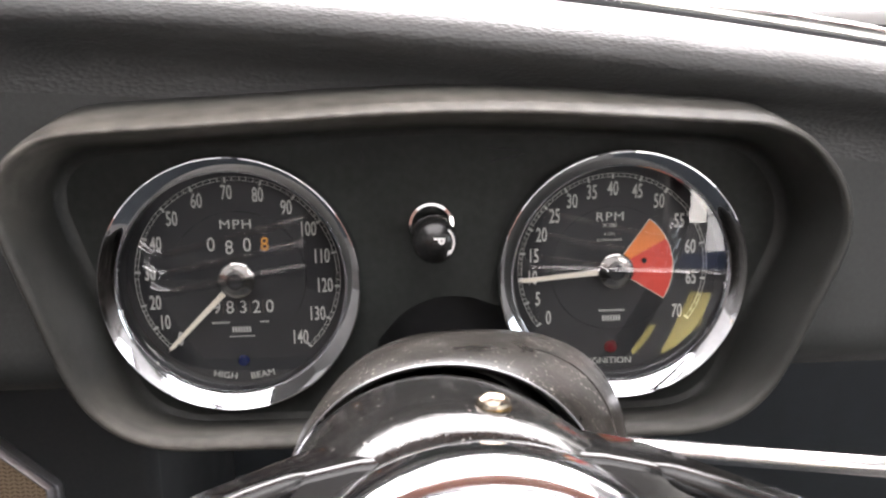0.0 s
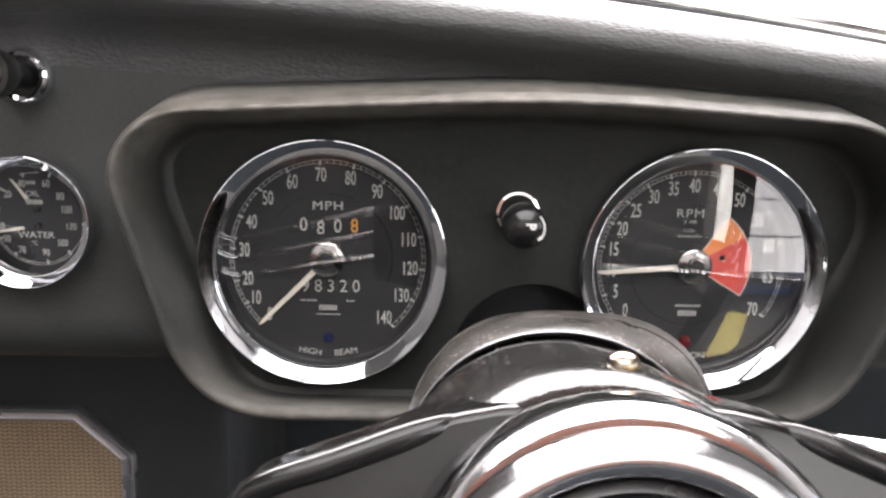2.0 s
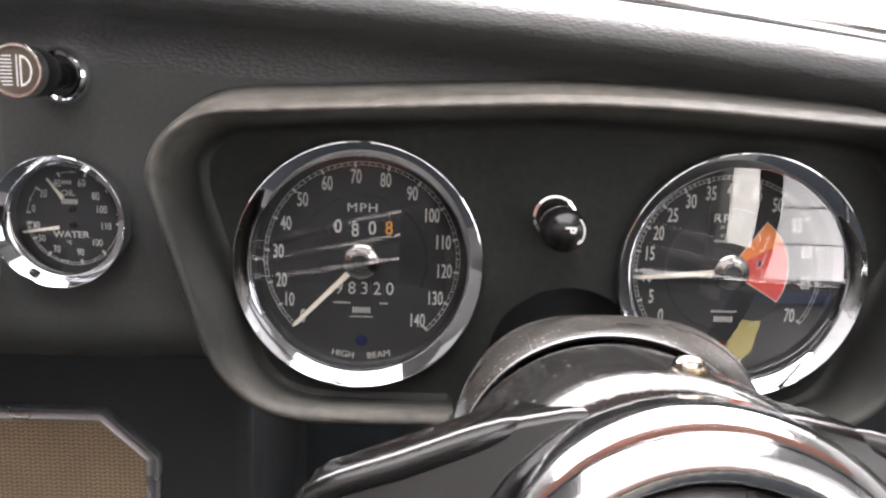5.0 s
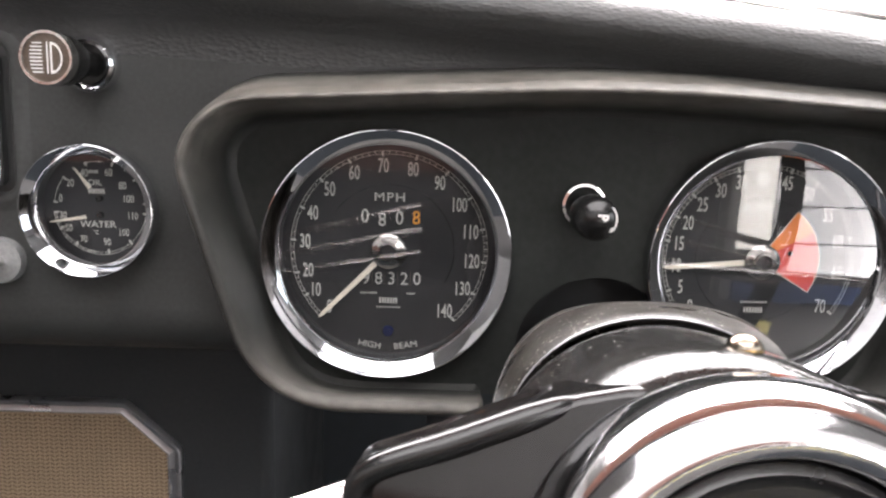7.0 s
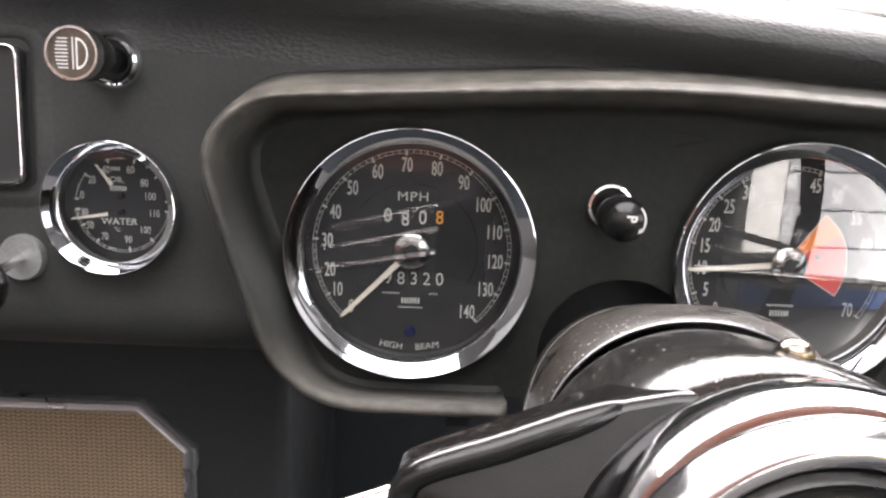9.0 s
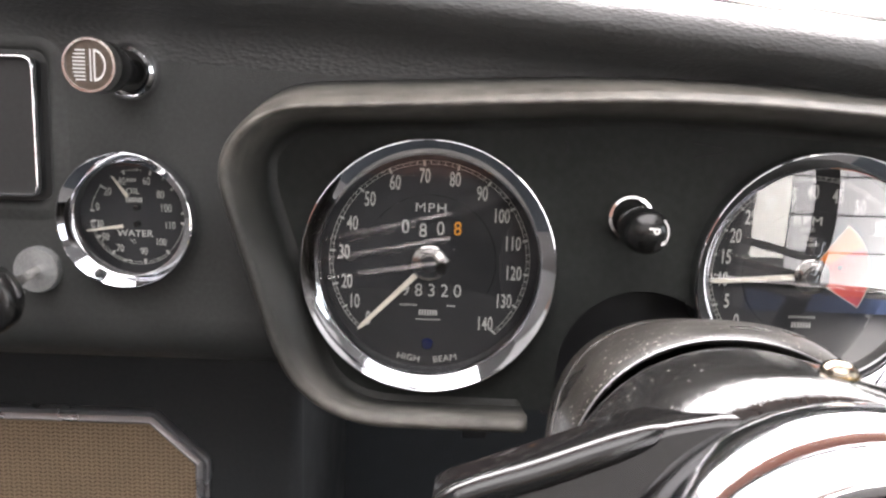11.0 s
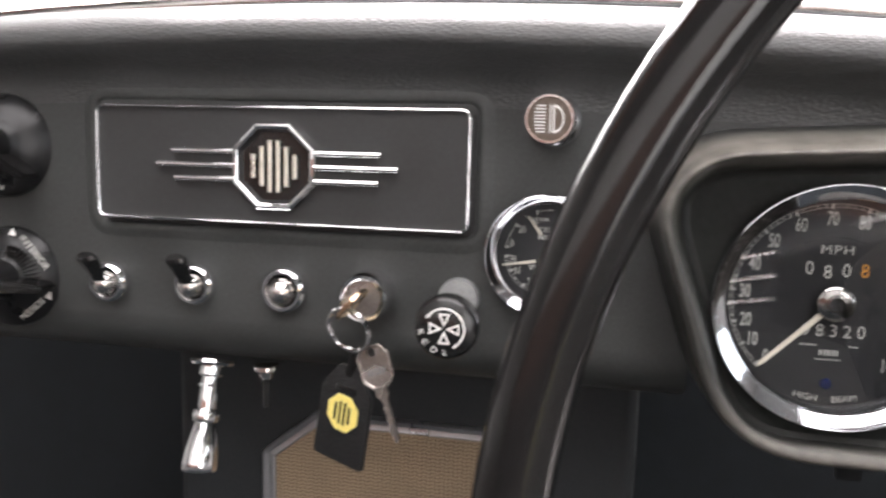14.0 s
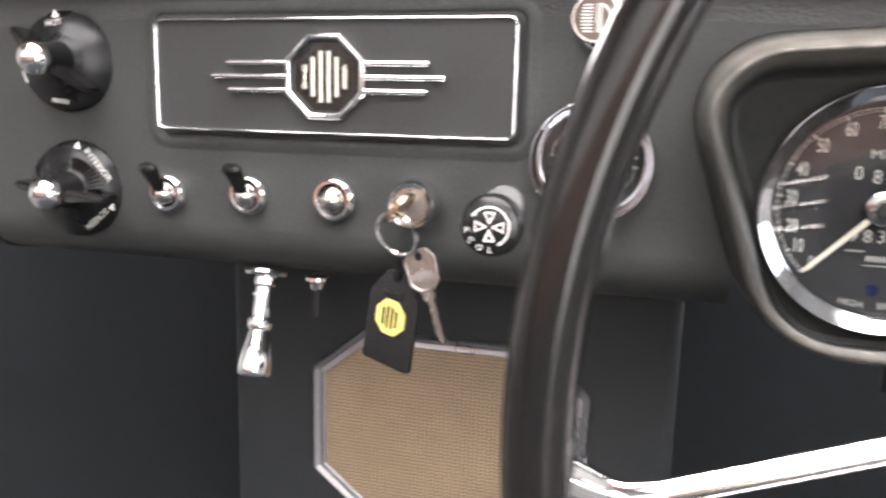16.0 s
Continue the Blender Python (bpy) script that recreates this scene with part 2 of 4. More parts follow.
GILT = material("worn_gilt_key", (0.62, 0.5, 0.34), 0.22, 1.0, grain=0.2, grain_size=700, bump=0.15, bump_size=1500)
BRASS = material("brass", (0.42, 0.29, 0.13), 0.2, 1.0, grain=0.1, grain_size=900)

# ---- builders ----


def thing(name, at=None, label="", category="", group="", kind=""):
    ob = new(name)
    ob.empty_display_size = 0.01
    if at is not None:
        ob.matrix_basis = at
    return tagged(ob, label, category, group, kind)


def part(name, bm, mat, parent=None, label="", smooth=True, angle=35, kind=""):
    """Links a bmesh as one mesh object under a thing or a part."""
    me = bpy.data.meshes.new(name)
    bmesh.ops.recalc_face_normals(bm, faces=bm.faces)
    bm.to_mesh(me)
    bm.free()
    if mat:
        me.materials.append(mat)
    if smooth:
        me.shade_smooth()
        me.set_sharp_from_angle(angle=radians(angle))
    ob = new(name, me)
    if parent:
        ob.parent = parent
    return tagged(ob, label, kind=kind)


def lathe(profile, segs=48, closed=False, bm=None, at=(0, 0), squash=1.0):
    """Turns (radius, y) round the y axis."""
    bm = bm or bmesh.new()
    rings = []
    for r, y in profile:
        if r < 1e-6:
            rings.append([bm.verts.new((at[0], y, at[1]))])
        else:
            rings.append([bm.verts.new((at[0] + r * math.cos(a), y, at[1] + squash * r * math.sin(a))) for a in (2 * math.pi * k / segs for k in range(segs))])
    pairs = list(zip(rings, rings[1:])) + ([(rings[-1], rings[0])] if closed else [])
    for a, b in pairs:
        for k in range(segs):
            k2 = (k + 1) % segs
            vs = [a[k % len(a)], a[k2 % len(a)], b[k2 % len(b)], b[k % len(b)]]
            vs = list(dict.fromkeys(vs))
            if len(vs) > 2:
                bm.faces.new(vs)
    return bm


def slab(outline, y0, y1, bm=None, bevel=0.0):
    """Extrudes an (x, z) outline from y0 (front) to y1 (back); bevel rounds the front edge."""
    bm = bm or bmesh.new()
    n = len(outline)
    levels = [(y1, 0.0), (y0, 0.0)]
    if bevel:
        levels = [(y1, 0.0), (y0 + bevel, 0.0), (y0 + bevel * 0.3, bevel * 0.3), (y0, bevel)]
    cx, cz = sum(p[0] for p in outline) / n, sum(p[1] for p in outline) / n
    rings = []
    for y, inset in levels:
        ring = []
        for x, z in outline:
            d = math.hypot(x - cx, z - cz) or 1
            ring.append(bm.verts.new((x - (x - cx) / d * inset, y, z - (z - cz) / d * inset)))
        rings.append(ring)
    for a, b in zip(rings, rings[1:]):
        for k in range(n):
            bm.faces.new((a[k], a[(k + 1) % n], b[(k + 1) % n], b[k]))
    bm.faces.new(rings[-1])
    bm.faces.new(rings[0][::-1])
    return bm


def box(x0, x1, y0, y1, z0, z1, bevel=0.0, bm=None):
    made = bmesh.new()
    vs = [made.verts.new((x, y, z)) for x in (x0, x1) for y in (y0, y1) for z in (z0, z1)]
    for f in ((0, 1, 3, 2), (4, 6, 7, 5), (0, 4, 5, 1), (2, 3, 7, 6), (0, 2, 6, 4), (1, 5, 7, 3)):
        made.faces.new([vs[i] for i in f])
    bmesh.ops.recalc_face_normals(made, faces=made.faces)
    if bevel:
        bmesh.ops.bevel(made, geom=made.edges[:], offset=bevel, segments=2, affect="EDGES", profile=0.5)
    if bm is None:
        return made
    back = {v: bm.verts.new(v.co) for v in made.verts}
    for f in made.faces:
        bm.faces.new([back[v] for v in f.verts])
    made.free()
    return bm


def rounded(corners, step=8):
    """A rounded polygon: corners (x, z, radius) in order."""
    out = []
    n = len(corners)
    for i, (x, z, r) in enumerate(corners):
        p, a, b = Vector((x, z)), Vector(corners[i - 1][:2]), Vector(corners[(i + 1) % n][:2])
        u, w = (a - p).normalized(), (b - p).normalized()
        half = u.angle(w) / 2
        cut = min(r / math.tan(half), 0.48 * (a - p).length, 0.48 * (b - p).length)
        s, e = p + u * cut, p + w * cut
        for k in range(step + 1):
            t = k / step
            out.append(tuple((1 - t) ** 2 * s + 2 * t * (1 - t) * p + t * t * e))
    return out


def tube(path, radius, segs=12, bm=None, closed=False, flat=1.0):
    """A round rod along 3D points; radius may be a list."""
    bm = bm or bmesh.new()
    path = [Vector(p) for p in path]
    n = len(path)
    rings = []
    prev = None
    for i, p in enumerate(path):
        a, b = path[i - 1] if i or closed else p, path[(i + 1) % n] if i < n - 1 or closed else p
        t = (b - a).normalized()
        ref = prev if prev is not None else (Vector((0, 0, 1)) if abs(t.z) < 0.9 else Vector((1, 0, 0)))
        u = (ref - t * ref.dot(t)).normalized()
        prev = u
        v = t.cross(u)
        r = radius[i] if isinstance(radius, (list, tuple)) else radius
        rings.append([bm.verts.new(p + u * (r * math.cos(c)) + v * (r * flat * math.sin(c))) for c in (2 * math.pi * k / segs for k in range(segs))])
    for i in range(n if closed else n - 1):
        a, b = rings[i], rings[(i + 1) % n]
        for k in range(segs):
            bm.faces.new((a[k], a[(k + 1) % segs], b[(k + 1) % segs], b[k]))
    if not closed:
        bm.faces.new(rings[0][::-1])
        bm.faces.new(rings[-1])
    return bm


def glide(points, values, n=5):
    """Smooth curve through points, with a value carried along."""
    pts = [Vector(p) for p in points]
    out, carried = [], []
    for i in range(len(pts) - 1):
        p0, p1, p2, p3 = pts[max(i - 1, 0)], pts[i], pts[i + 1], pts[min(i + 2, len(pts) - 1)]
        for k in range(n):
            t = k / n
            out.append(0.5 * (2 * p1 + (p2 - p0) * t + (2 * p0 - 5 * p1 + 4 * p2 - p3) * t * t + (3 * p1 - p0 - 3 * p2 + p3) * t ** 3))
            carried.append(values[i] + (values[i + 1] - values[i]) * t)
    return out + [pts[-1]], carried + [values[-1]]


def sweep(path, section, closed=True, ends=()):
    """Sweeps a section of (outward, y), or a function that gives one for an outward direction, along an (x, z) path; ends shrinks the first and last rings to round them off."""
    bm = bmesh.new()
    n = len(path)
    rings = []
    for i in range(n):
        p = Vector(path[i])
        a = Vector(path[i - 1]) if i or closed else p
        b = Vector(path[(i + 1) % n]) if i < n - 1 or closed else p
        t = (b - a).normalized()
        out = Vector((-t.y, t.x))
        near = min(i, n - 1 - i)
        k = ends[near] if near < len(ends) else 1.0
        run = section(out) if callable(section) else section
        mo, my = run[0][0] * 0.35, run[0][1]
        ring = [(mo + (o - mo) * k, my + (y - my) * k) for o, y in run]
        rings.append([bm.verts.new((p.x + out.x * o, y, p.y + out.y * o)) for o, y in ring])
    for i in range(n if closed else n - 1):
        a, b = rings[i], rings[(i + 1) % n]
        for k in range(len(rings[0]) - 1):
            bm.faces.new((a[k], a[k + 1], b[k + 1], b[k]))
    if not closed:
        bm.faces.new(rings[0])
        bm.faces.new(rings[-1][::-1])
    return bm


def lettering(text, height, at, mat, parent, y, name="lettering", wide=1.0, turn=0.0, bold=0.0, spacing=1.0, depth=0.00006):
    """Printed characters, centred at (x, z), facing the driver."""
    cu = bpy.data.curves.new(name, "FONT")
    cu.body, cu.align_x, cu.align_y = text, "CENTER", "CENTER"
    cu.size, cu.extrude, cu.offset, cu.space_character = 1.0, depth / height * 0.7, bold, spacing
    cu.resolution_u = 3
    ob = bpy.data.objects.new(name, cu)
    scene.collection.objects.link(ob)
    me = bpy.data.meshes.new_from_object(ob.evaluated_get(bpy.context.evaluated_depsgraph_get()))
    bpy.data.objects.remove(ob)
    bpy.data.curves.remove(cu)
    xs, zs = [v.co.x for v in me.vertices], [v.co.y for v in me.vertices]
    mx, mz, k = (min(xs) + max(xs)) / 2, (min(zs) + max(zs)) / 2, height / 0.7
    c, s = math.cos(radians(turn)), math.sin(radians(turn))
    for v in me.vertices:
        px, pz = (v.co.x - mx) * k * wide, (v.co.y - mz) * k
        v.co = (at[0] + px * c + pz * s, y - v.co.z * k, at[1] - px * s + pz * c)
    me.name = name
    me.materials.clear()
    me.materials.append(mat)
    o = new(name, me)
    o.parent = parent
    return o


def bar_row(x0, x1, z0, z1, n, y, mat, parent, name="maker_mark"):
    """Unreadable writing: a row of plain bars."""
    step = (x1 - x0) / n
    bm = bmesh.new()
    for k in range(n):
        a = x0 + step * k
        slab([(a, z0), (a + step * 0.62, z0), (a + step * 0.62, z1), (a, z1)], y, y + 0.00008, bm)
    part(name, bm, mat, parent, smooth=False)


def printed(outline, y, mat, parent, name):
    return part(name, slab(outline, y, y + 0.00008), mat, parent, smooth=False)


def sector(r0, r1, a0, a1, at=(0, 0), step=24):
    """Outline of a ring sector; angles clockwise from the top, degrees."""
    pts = []
    for r, way in ((r1, 1), (r0, -1)):
        if r < 1e-6:
            pts.append(at)
            continue
        for k in range(step + 1)[::way]:
            a = radians(a0 + (a1 - a0) * k / step)
            pts.append((at[0] + r * math.sin(a), at[1] + r * math.cos(a)))
    return pts


# ---- workshop ----
FLOOR_Z = -0.9


def workshop():
    tagged(part("floor", box(-4, 4, -2.8, 4, FLOOR_Z - 0.1, FLOOR_Z), CONCRETE), "dark sealed concrete workshop floor", "floor", kind="structure")
    tagged(part("ceiling", box(-4, 4, -2.8, 4, 2.2, 2.3), WALL), "grey painted ceiling", "ceiling", kind="structure")
    for name, b in (("wall_north", (-4, 4, 4, 4.15)), ("wall_south", (-4, 4, -2.95, -2.8)), ("wall_east", (4, 4.15, -2.95, 4.15)), ("wall_west", (-4.15, -4, -2.95, 4.15))):
        tagged(part(name, box(*b, FLOOR_Z, 2.3), BRICK if name == "wall_south" else WALL), "pale painted workshop wall" if name == "wall_south" else "grey painted workshop wall", "wall", kind="structure")
    for x, y, w, d, power in LAMPS:
        lamp = thing("ceiling_light", pose(x, y, 2.2), "white ceiling light panel", "ceiling light", "ceiling light panels")
        part("housing", box(-w - 0.04, w + 0.04, -d - 0.04, d + 0.04, -0.05, 0.0, 0.008), WALL, lamp)
        part("diffuser", box(-w, w, -d, d, -0.058, -0.051), glow_material("lamp_diffuser", (1.0, 0.95, 0.962), power), lamp, "glowing diffuser")
    # unseen brown and dark wall bands, added to shape the dial glass reflections
    tagged(part("dado", box(-3.99, 1.14, -2.798, -2.78, -0.42, 0.30), DADO), "red-brown wall band added for the dial glass to reflect", "dado", kind="structure")
    tagged(part("trim", box(-3.99, 1.14, -2.798, -2.775, FLOOR_Z, -0.424), DARK_CLAD), "dark low wall band added to keep the dial glass dark", "cladding", kind="structure")
    # unseen beam, added so the chrome horn ring mirrors a brown band
    tagged(part("ceiling_beam", box(-4, 4, -0.14, 0.84, 2.02, 2.199, 0.01), BEAM), "brown timber beam added for the horn ring's brown reflection", "beam", kind="structure")
    # shutter door behind the driver's side; slats and jamb glow in place of daylight
    door = thing("door_1", pose(0, 0, 0), "pale slatted shutter door with slats glowing in place of daylight", "door", kind="structure")
    part("door_frame", box(1.15, 2.65, -2.795, -2.70, FLOOR_Z, 1.3), WALL, door)
    part("jamb_strip", box(1.19, 1.315, -2.69, -2.67, -0.68, 1.15), JAMB_GLOW, door, "glowing strip in place of daylight beside the shutter")
    part("kick_strip", box(1.19, 2.55, -2.69, -2.66, FLOOR_Z + 0.004, FLOOR_Z + 0.09), BLUE_KICK, door, "dark blue kick strip")
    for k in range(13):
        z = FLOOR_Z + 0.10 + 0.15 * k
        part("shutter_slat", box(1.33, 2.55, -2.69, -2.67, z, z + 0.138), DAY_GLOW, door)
    for run in ([(0.80, -1.88), (0.86, -2.13), (0.95, -2.12), (0.87, -1.98)], [(0.84, -1.79), (1.19, -2.45), (1.26, -2.43), (1.11, -2.13)]):
        bm = bmesh.new()
        low = [bm.verts.new((x, y, FLOOR_Z)) for x, y in run]
        top = [bm.verts.new((x, y, FLOOR_Z + 0.004)) for x, y in run]
        bm.faces.new(top)
        for k in range(len(run)):
            bm.faces.new((low[k], low[(k + 1) % len(run)], top[(k + 1) % len(run)], top[k]))
        tagged(part("floor_marking", bm, YELLOW, smooth=False), "yellow painted floor stripe", "floor marking", kind="structure")
    # unseen window added so the dial bezels catch a bluish highlight
    side = thing("added_side_window", pose(0, 0, 0), "glowing side window added to brighten the bezels", "window", kind="structure")
    part("window_frame", box(3.93, 3.995, -2.45, -0.65, -0.1, 1.5), WALL, side)
    for k in range(2):
        part("pane", box(3.90, 3.925, -2.38 + 0.86 * k, -1.56 + 0.86 * k, 0.0, 1.4), SIDE_GLOW, side, "glowing side pane")
    # window band added high on the wall ahead, to brighten the pad's top
    band = thing("added_front_window", pose(0, 0, 0), "high glowing window band added to brighten the crash pad", "window", kind="structure")
    part("window_frame", box(-3.99, 3.99, 3.90, 3.995, 0.42, 2.16), WALL, band)
    for k in range(6):
        x = -3.985 + 1.328 * k
        part("pane", box(x, x + 1.315, 3.87, 3.895, 0.5, 2.1), NORTH_GLOW, band, "glowing front pane")


workshop()

# ---- dashboard ----
CAR_X = -0.241  # the car's middle line


def nose_z(x):
    """Height of the crash pad's nose: the scuttle falls away to the doors."""
    return 0.0885 - 0.13 * (x - CAR_X) ** 2


def seam_z(x):
    return nose_z(x) - 0.018


FACE_Y = 0.008
LOW_Z = -0.058  # where the flat fascia begins to roll under
dashboard = thing("dashboard", None, "black vinyl-covered dashboard with padded top roll", "dashboard")
POD_OUT = [(-0.0568, 0.0170, 0.026), (-0.0362, 0.0385, 0.042), (0.13, 0.0468, 0.8), (0.2620, 0.0378, 0.07), (0.2885, 0.0015, 0.06), (0.2480, -0.0910, 0.05), (-0.0225, -0.0895, 0.052)]  # the crest of the surround


def even(path, step):
    """The closed path again, with points at even steps."""
    pts = [Vector(p) for p in path] + [Vector(path[0])]
    lengths = [0.0]
    for a, b in zip(pts, pts[1:]):
        lengths.append(lengths[-1] + (b - a).length)
    n = int(lengths[-1] / step)
    at = [lengths[-1] * k / n for k in range(n)]
    xs, zs = np.interp(at, lengths, [p.x for p in pts]), np.interp(at, lengths, [p.y for p in pts])
    for _ in range(6):
        xs, zs = (np.roll(xs, 1) + 2 * xs + np.roll(xs, -1)) / 4, (np.roll(zs, 1) + 2 * zs + np.roll(zs, -1)) / 4
    return [(float(x), float(z)) for x, z in zip(xs, zs)]


POD_PATH = even(rounded(POD_OUT, 12), 0.003)
RADIO = rounded([(-0.3453, 0.0588, 0.007), (-0.1370, 0.0588, 0.007), (-0.1370, -0.0072, 0.007), (-0.3453, -0.0072, 0.007)], 6)
SP, TA, OG = (0.0285, -0.0288), (0.1985, -0.0292), (-0.1022, -0.0125)
R_BIG, R_SMALL, FACE = 0.0558, 0.0295, 0.0160


def circle(at, r, n=48):
    return [(at[0] + r * math.cos(2 * math.pi * k / n), at[1] + r * math.sin(2 * math.pi * k / n)) for k in range(n)]


def sheet(outline, holes, y, thick):
    """A flat panel with holes right through it."""
    bm = bmesh.new()
    es = []
    for loop in (outline, *holes):
        vs = [bm.verts.new((x, y, z)) for x, z in loop]
        es += [bm.edges.new((vs[k], vs[(k + 1) % len(vs)])) for k in range(len(vs))]
    bmesh.ops.triangle_fill(bm, edges=es, use_beauty=True)
    ext = bmesh.ops.extrude_face_region(bm, geom=bm.faces[:])
    bmesh.ops.translate(bm, verts=[v for v in ext["geom"] if isinstance(v, bmesh.types.BMVert)], vec=(0, thick, 0))
    return bm


def fascia():
    xs = [-0.85 + 1.29 * k / 84 for k in range(85)]
    low = [(x, LOW_Z) for x in xs if not 0.0 < x < 0.26]
    # the lower edge runs into the pod, which hangs below it
    left, right = [p for p in low if p[0] < 0.1], [p for p in low if p[0] > 0.1]
    top = [(x, seam_z(x) - 0.010) for x in reversed(xs)]
    pod_in = POD_PATH
    k0 = min(range(len(pod_in)), key=lambda i: abs(pod_in[i][1] - LOW_Z) + (0 if pod_in[i][0] < 0 else 1))
    k1 = min(range(len(pod_in)), key=lambda i: abs(pod_in[i][1] - LOW_Z) + (0 if pod_in[i][0] > 0.15 else 1))
    over = pod_in[k0:] + pod_in[:k1 + 1] if k0 > k1 else pod_in[k0:k1 + 1]
    outline = [p for p in left if p[0] < over[0][0]] + over + [p for p in right if p[0] > over[-1][0]] + top
    part("fascia", sheet(outline, [RADIO, circle(OG, 0.0275)], FACE_Y, 0.002), VINYL, dashboard, "black crackle-finish fascia", angle=30)
    prof = [(FACE_Y, LOW_Z), (0.0083, -0.0620), (0.0094, -0.0662), (0.0115, -0.0705), (0.0150, -0.0748), (0.0200, -0.0787), (0.0270, -0.0820), (0.0360, -0.0846), (0.0480, -0.0862), (0.08, -0.0875), (0.08, -0.0855), (0.045, -0.084)]
    for a, b in ((-0.85, -0.034), (0.262, 0.44)):
        bm = bmesh.new()
        rings = [[bm.verts.new((a + (b - a) * k / 12, y, z)) for y, z in prof] for k in range(13)]
        for u, v in zip(rings, rings[1:]):
            for j in range(len(prof) - 1):
                bm.faces.new((u[j], v[j], v[j + 1], u[j + 1]))
        part("lower_edge", bm, VINYL, dashboard, "rolled lower edge", angle=60)
    part("radio_surround", sweep(RADIO, [(0.0085, FACE_Y + 0.0003), (0.0060, FACE_Y - 0.0006), (0.0035, FACE_Y - 0.0015), (0.0015, FACE_Y - 0.0016), (-0.0002, FACE_Y - 0.0006), (-0.0010, FACE_Y + 0.0012), (-0.0012, 0.014)]), VINYL, dashboard, "moulded edge of the radio opening", angle=60)


def pad():
    bm = bmesh.new()
    prof = [(0.0085, -0.016), (0.0078, -0.011), (0.0074, -0.006), (0.0062, -0.001), (0.0030, 0.0040), (-0.0020, 0.0080), (-0.0072, 0.0115), (-0.0105, 0.0150), (-0.0118, 0.0175), (-0.0110, 0.0208), (-0.0086, 0.0243), (-0.0045, 0.0276), (0.0020, 0.0309), (0.0110, 0.0344), (0.0240, 0.0379), (0.04, 0.0415), (0.09, 0.0505), (0.15, 0.06), (0.158, 0.0595), (0.16, 0.05)]
    rings = []
    for k in range(81):
        x = -0.75 + 1.25 * k / 80
        rings.append([bm.verts.new((x, y, seam_z(x) + h)) for y, h in prof])
    for a, b in zip(rings, rings[1:]):
        for j in range(len(prof) - 1):
            bm.faces.new((a[j], b[j], b[j + 1], a[j + 1]))
    part("crash_pad", bm, PAD, dashboard, "grained black vinyl roll along the dash top", angle=60)


def pod():
    """The instrument surround: a hood that stands 35 mm proud of the dials, with a flat shelf below them."""
    path = even(rounded(POD_OUT, 12), 0.003)
    if sum(a[0] * b[1] - b[0] * a[1] for a, b in zip(path, path[1:] + path[:1])) > 0:
        path = path[::-1]
    start = min(range(len(path)), key=lambda i: abs(path[i][0] - 0.066) + (0 if path[i][1] < -0.05 else 1))
    path = path[start:] + path[:start]
    stop = max(i for i, p in enumerate(path) if p[0] > 0.171 and p[1] < -0.05)
    low = path[0][1]
    run = [(0.0718, low), (0.0714, low), (0.0705, low), (0.0690, low)] + path[:stop + 1] + [(0.168, path[stop][1]), (0.166, path[stop][1])]

    def section(out):
        """Outward steps and depth of the hood for an outward direction: wide walls at the sides, an overhang above, a shelf below."""
        up, down = max(0.0, out.y) ** 2, max(0.0, -out.y) ** 2
        grow = 0.50 + 0.70 * up - 0.25 * down
        inset = 0.0115 - 0.0035 * up - 0.0140 * down
        outer = [(0.0085, 0.012), (0.0080, 0.0068), (0.0066, -0.0010), (0.0047, -0.0110), (0.0032, -0.0190), (0.0021, -0.0246), (0.0013, -0.0280)]
        lip = [(0.0000, -0.0308), (-0.0009, -0.0324), (-0.0021, -0.0332), (-0.0034, -0.0331), (-0.0045, -0.0320), (-0.0052, -0.0303)]
        thin = 1 - 0.45 * up
        lip = [(o * thin, y) for o, y in lip]
        foot = [(-0.0052 * thin + (0.0052 * thin - inset) * k, -0.0303 + 0.0321 * k) for k in (0.25, 0.5, 0.75, 0.92)]
        return [(o * grow, y) for o, y in outer] + lip + foot + [(-inset - 0.0012, 0.0034), (-inset - 0.0040, 0.0044)]

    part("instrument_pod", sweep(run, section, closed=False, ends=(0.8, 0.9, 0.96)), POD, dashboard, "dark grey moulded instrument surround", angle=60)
    arch = [(0.1235 + 0.037 * math.cos(a), -0.074 + 0.037 * math.sin(a)) for a in (math.pi * k / 20 for k in range(21))]
    back = []
    for a, p, b in zip(run[3:], run[4:-2], run[5:-1]):
        t = (Vector(b) - Vector(a)).normalized()
        back.append((p[0] - t.y * 0.003, p[1] + t.x * 0.003))
    outline = back + [(0.1605, -0.0935)] + arch + [(0.0865, -0.0935)]
    part("dial_panel", sheet(outline, [circle(SP, R_BIG * 0.955), circle(TA, R_BIG * 0.955)], 0.0045, 0.003), PANEL, dashboard, "satin black dial panel", smooth=False)
    # black sheet in place of the shade inside the arch
    part("arch_shade_sheet", box(0.0845, 0.1625, 0.030, 0.034, -0.105, -0.028), DIAL, dashboard, "black sheet standing in for the shade behind the column arch")


fascia()
pad()
pod()
for run in ([(0.0852, 0.0275), (0.0862, 0.0262), (0.0864, 0.0245), (0.0856, 0.0225)], [(0.1398, 0.0280), (0.1470, 0.0272), (0.1530, 0.0264), (0.1546, 0.0252), (0.1520, 0.0240), (0.1450, 0.0230), (0.1405, 0.0218)]):
    part("scratch", tube([(x, 0.0045, z) for x, z in run], 0.00028, 6), DIAL, dashboard, "dark scuff on the dial panel")

# glovebox lid
glovebox = thing("glovebox_lid", pose(0, 0, 0), "black vinyl glovebox lid with chrome pull", "glovebox")
lid = rounded([(-0.84, -0.0600, 0.0004), (-0.84, 0.051, 0.02), (-0.4765, 0.051, 0.020), (-0.4745, -0.0600, 0.0004)])
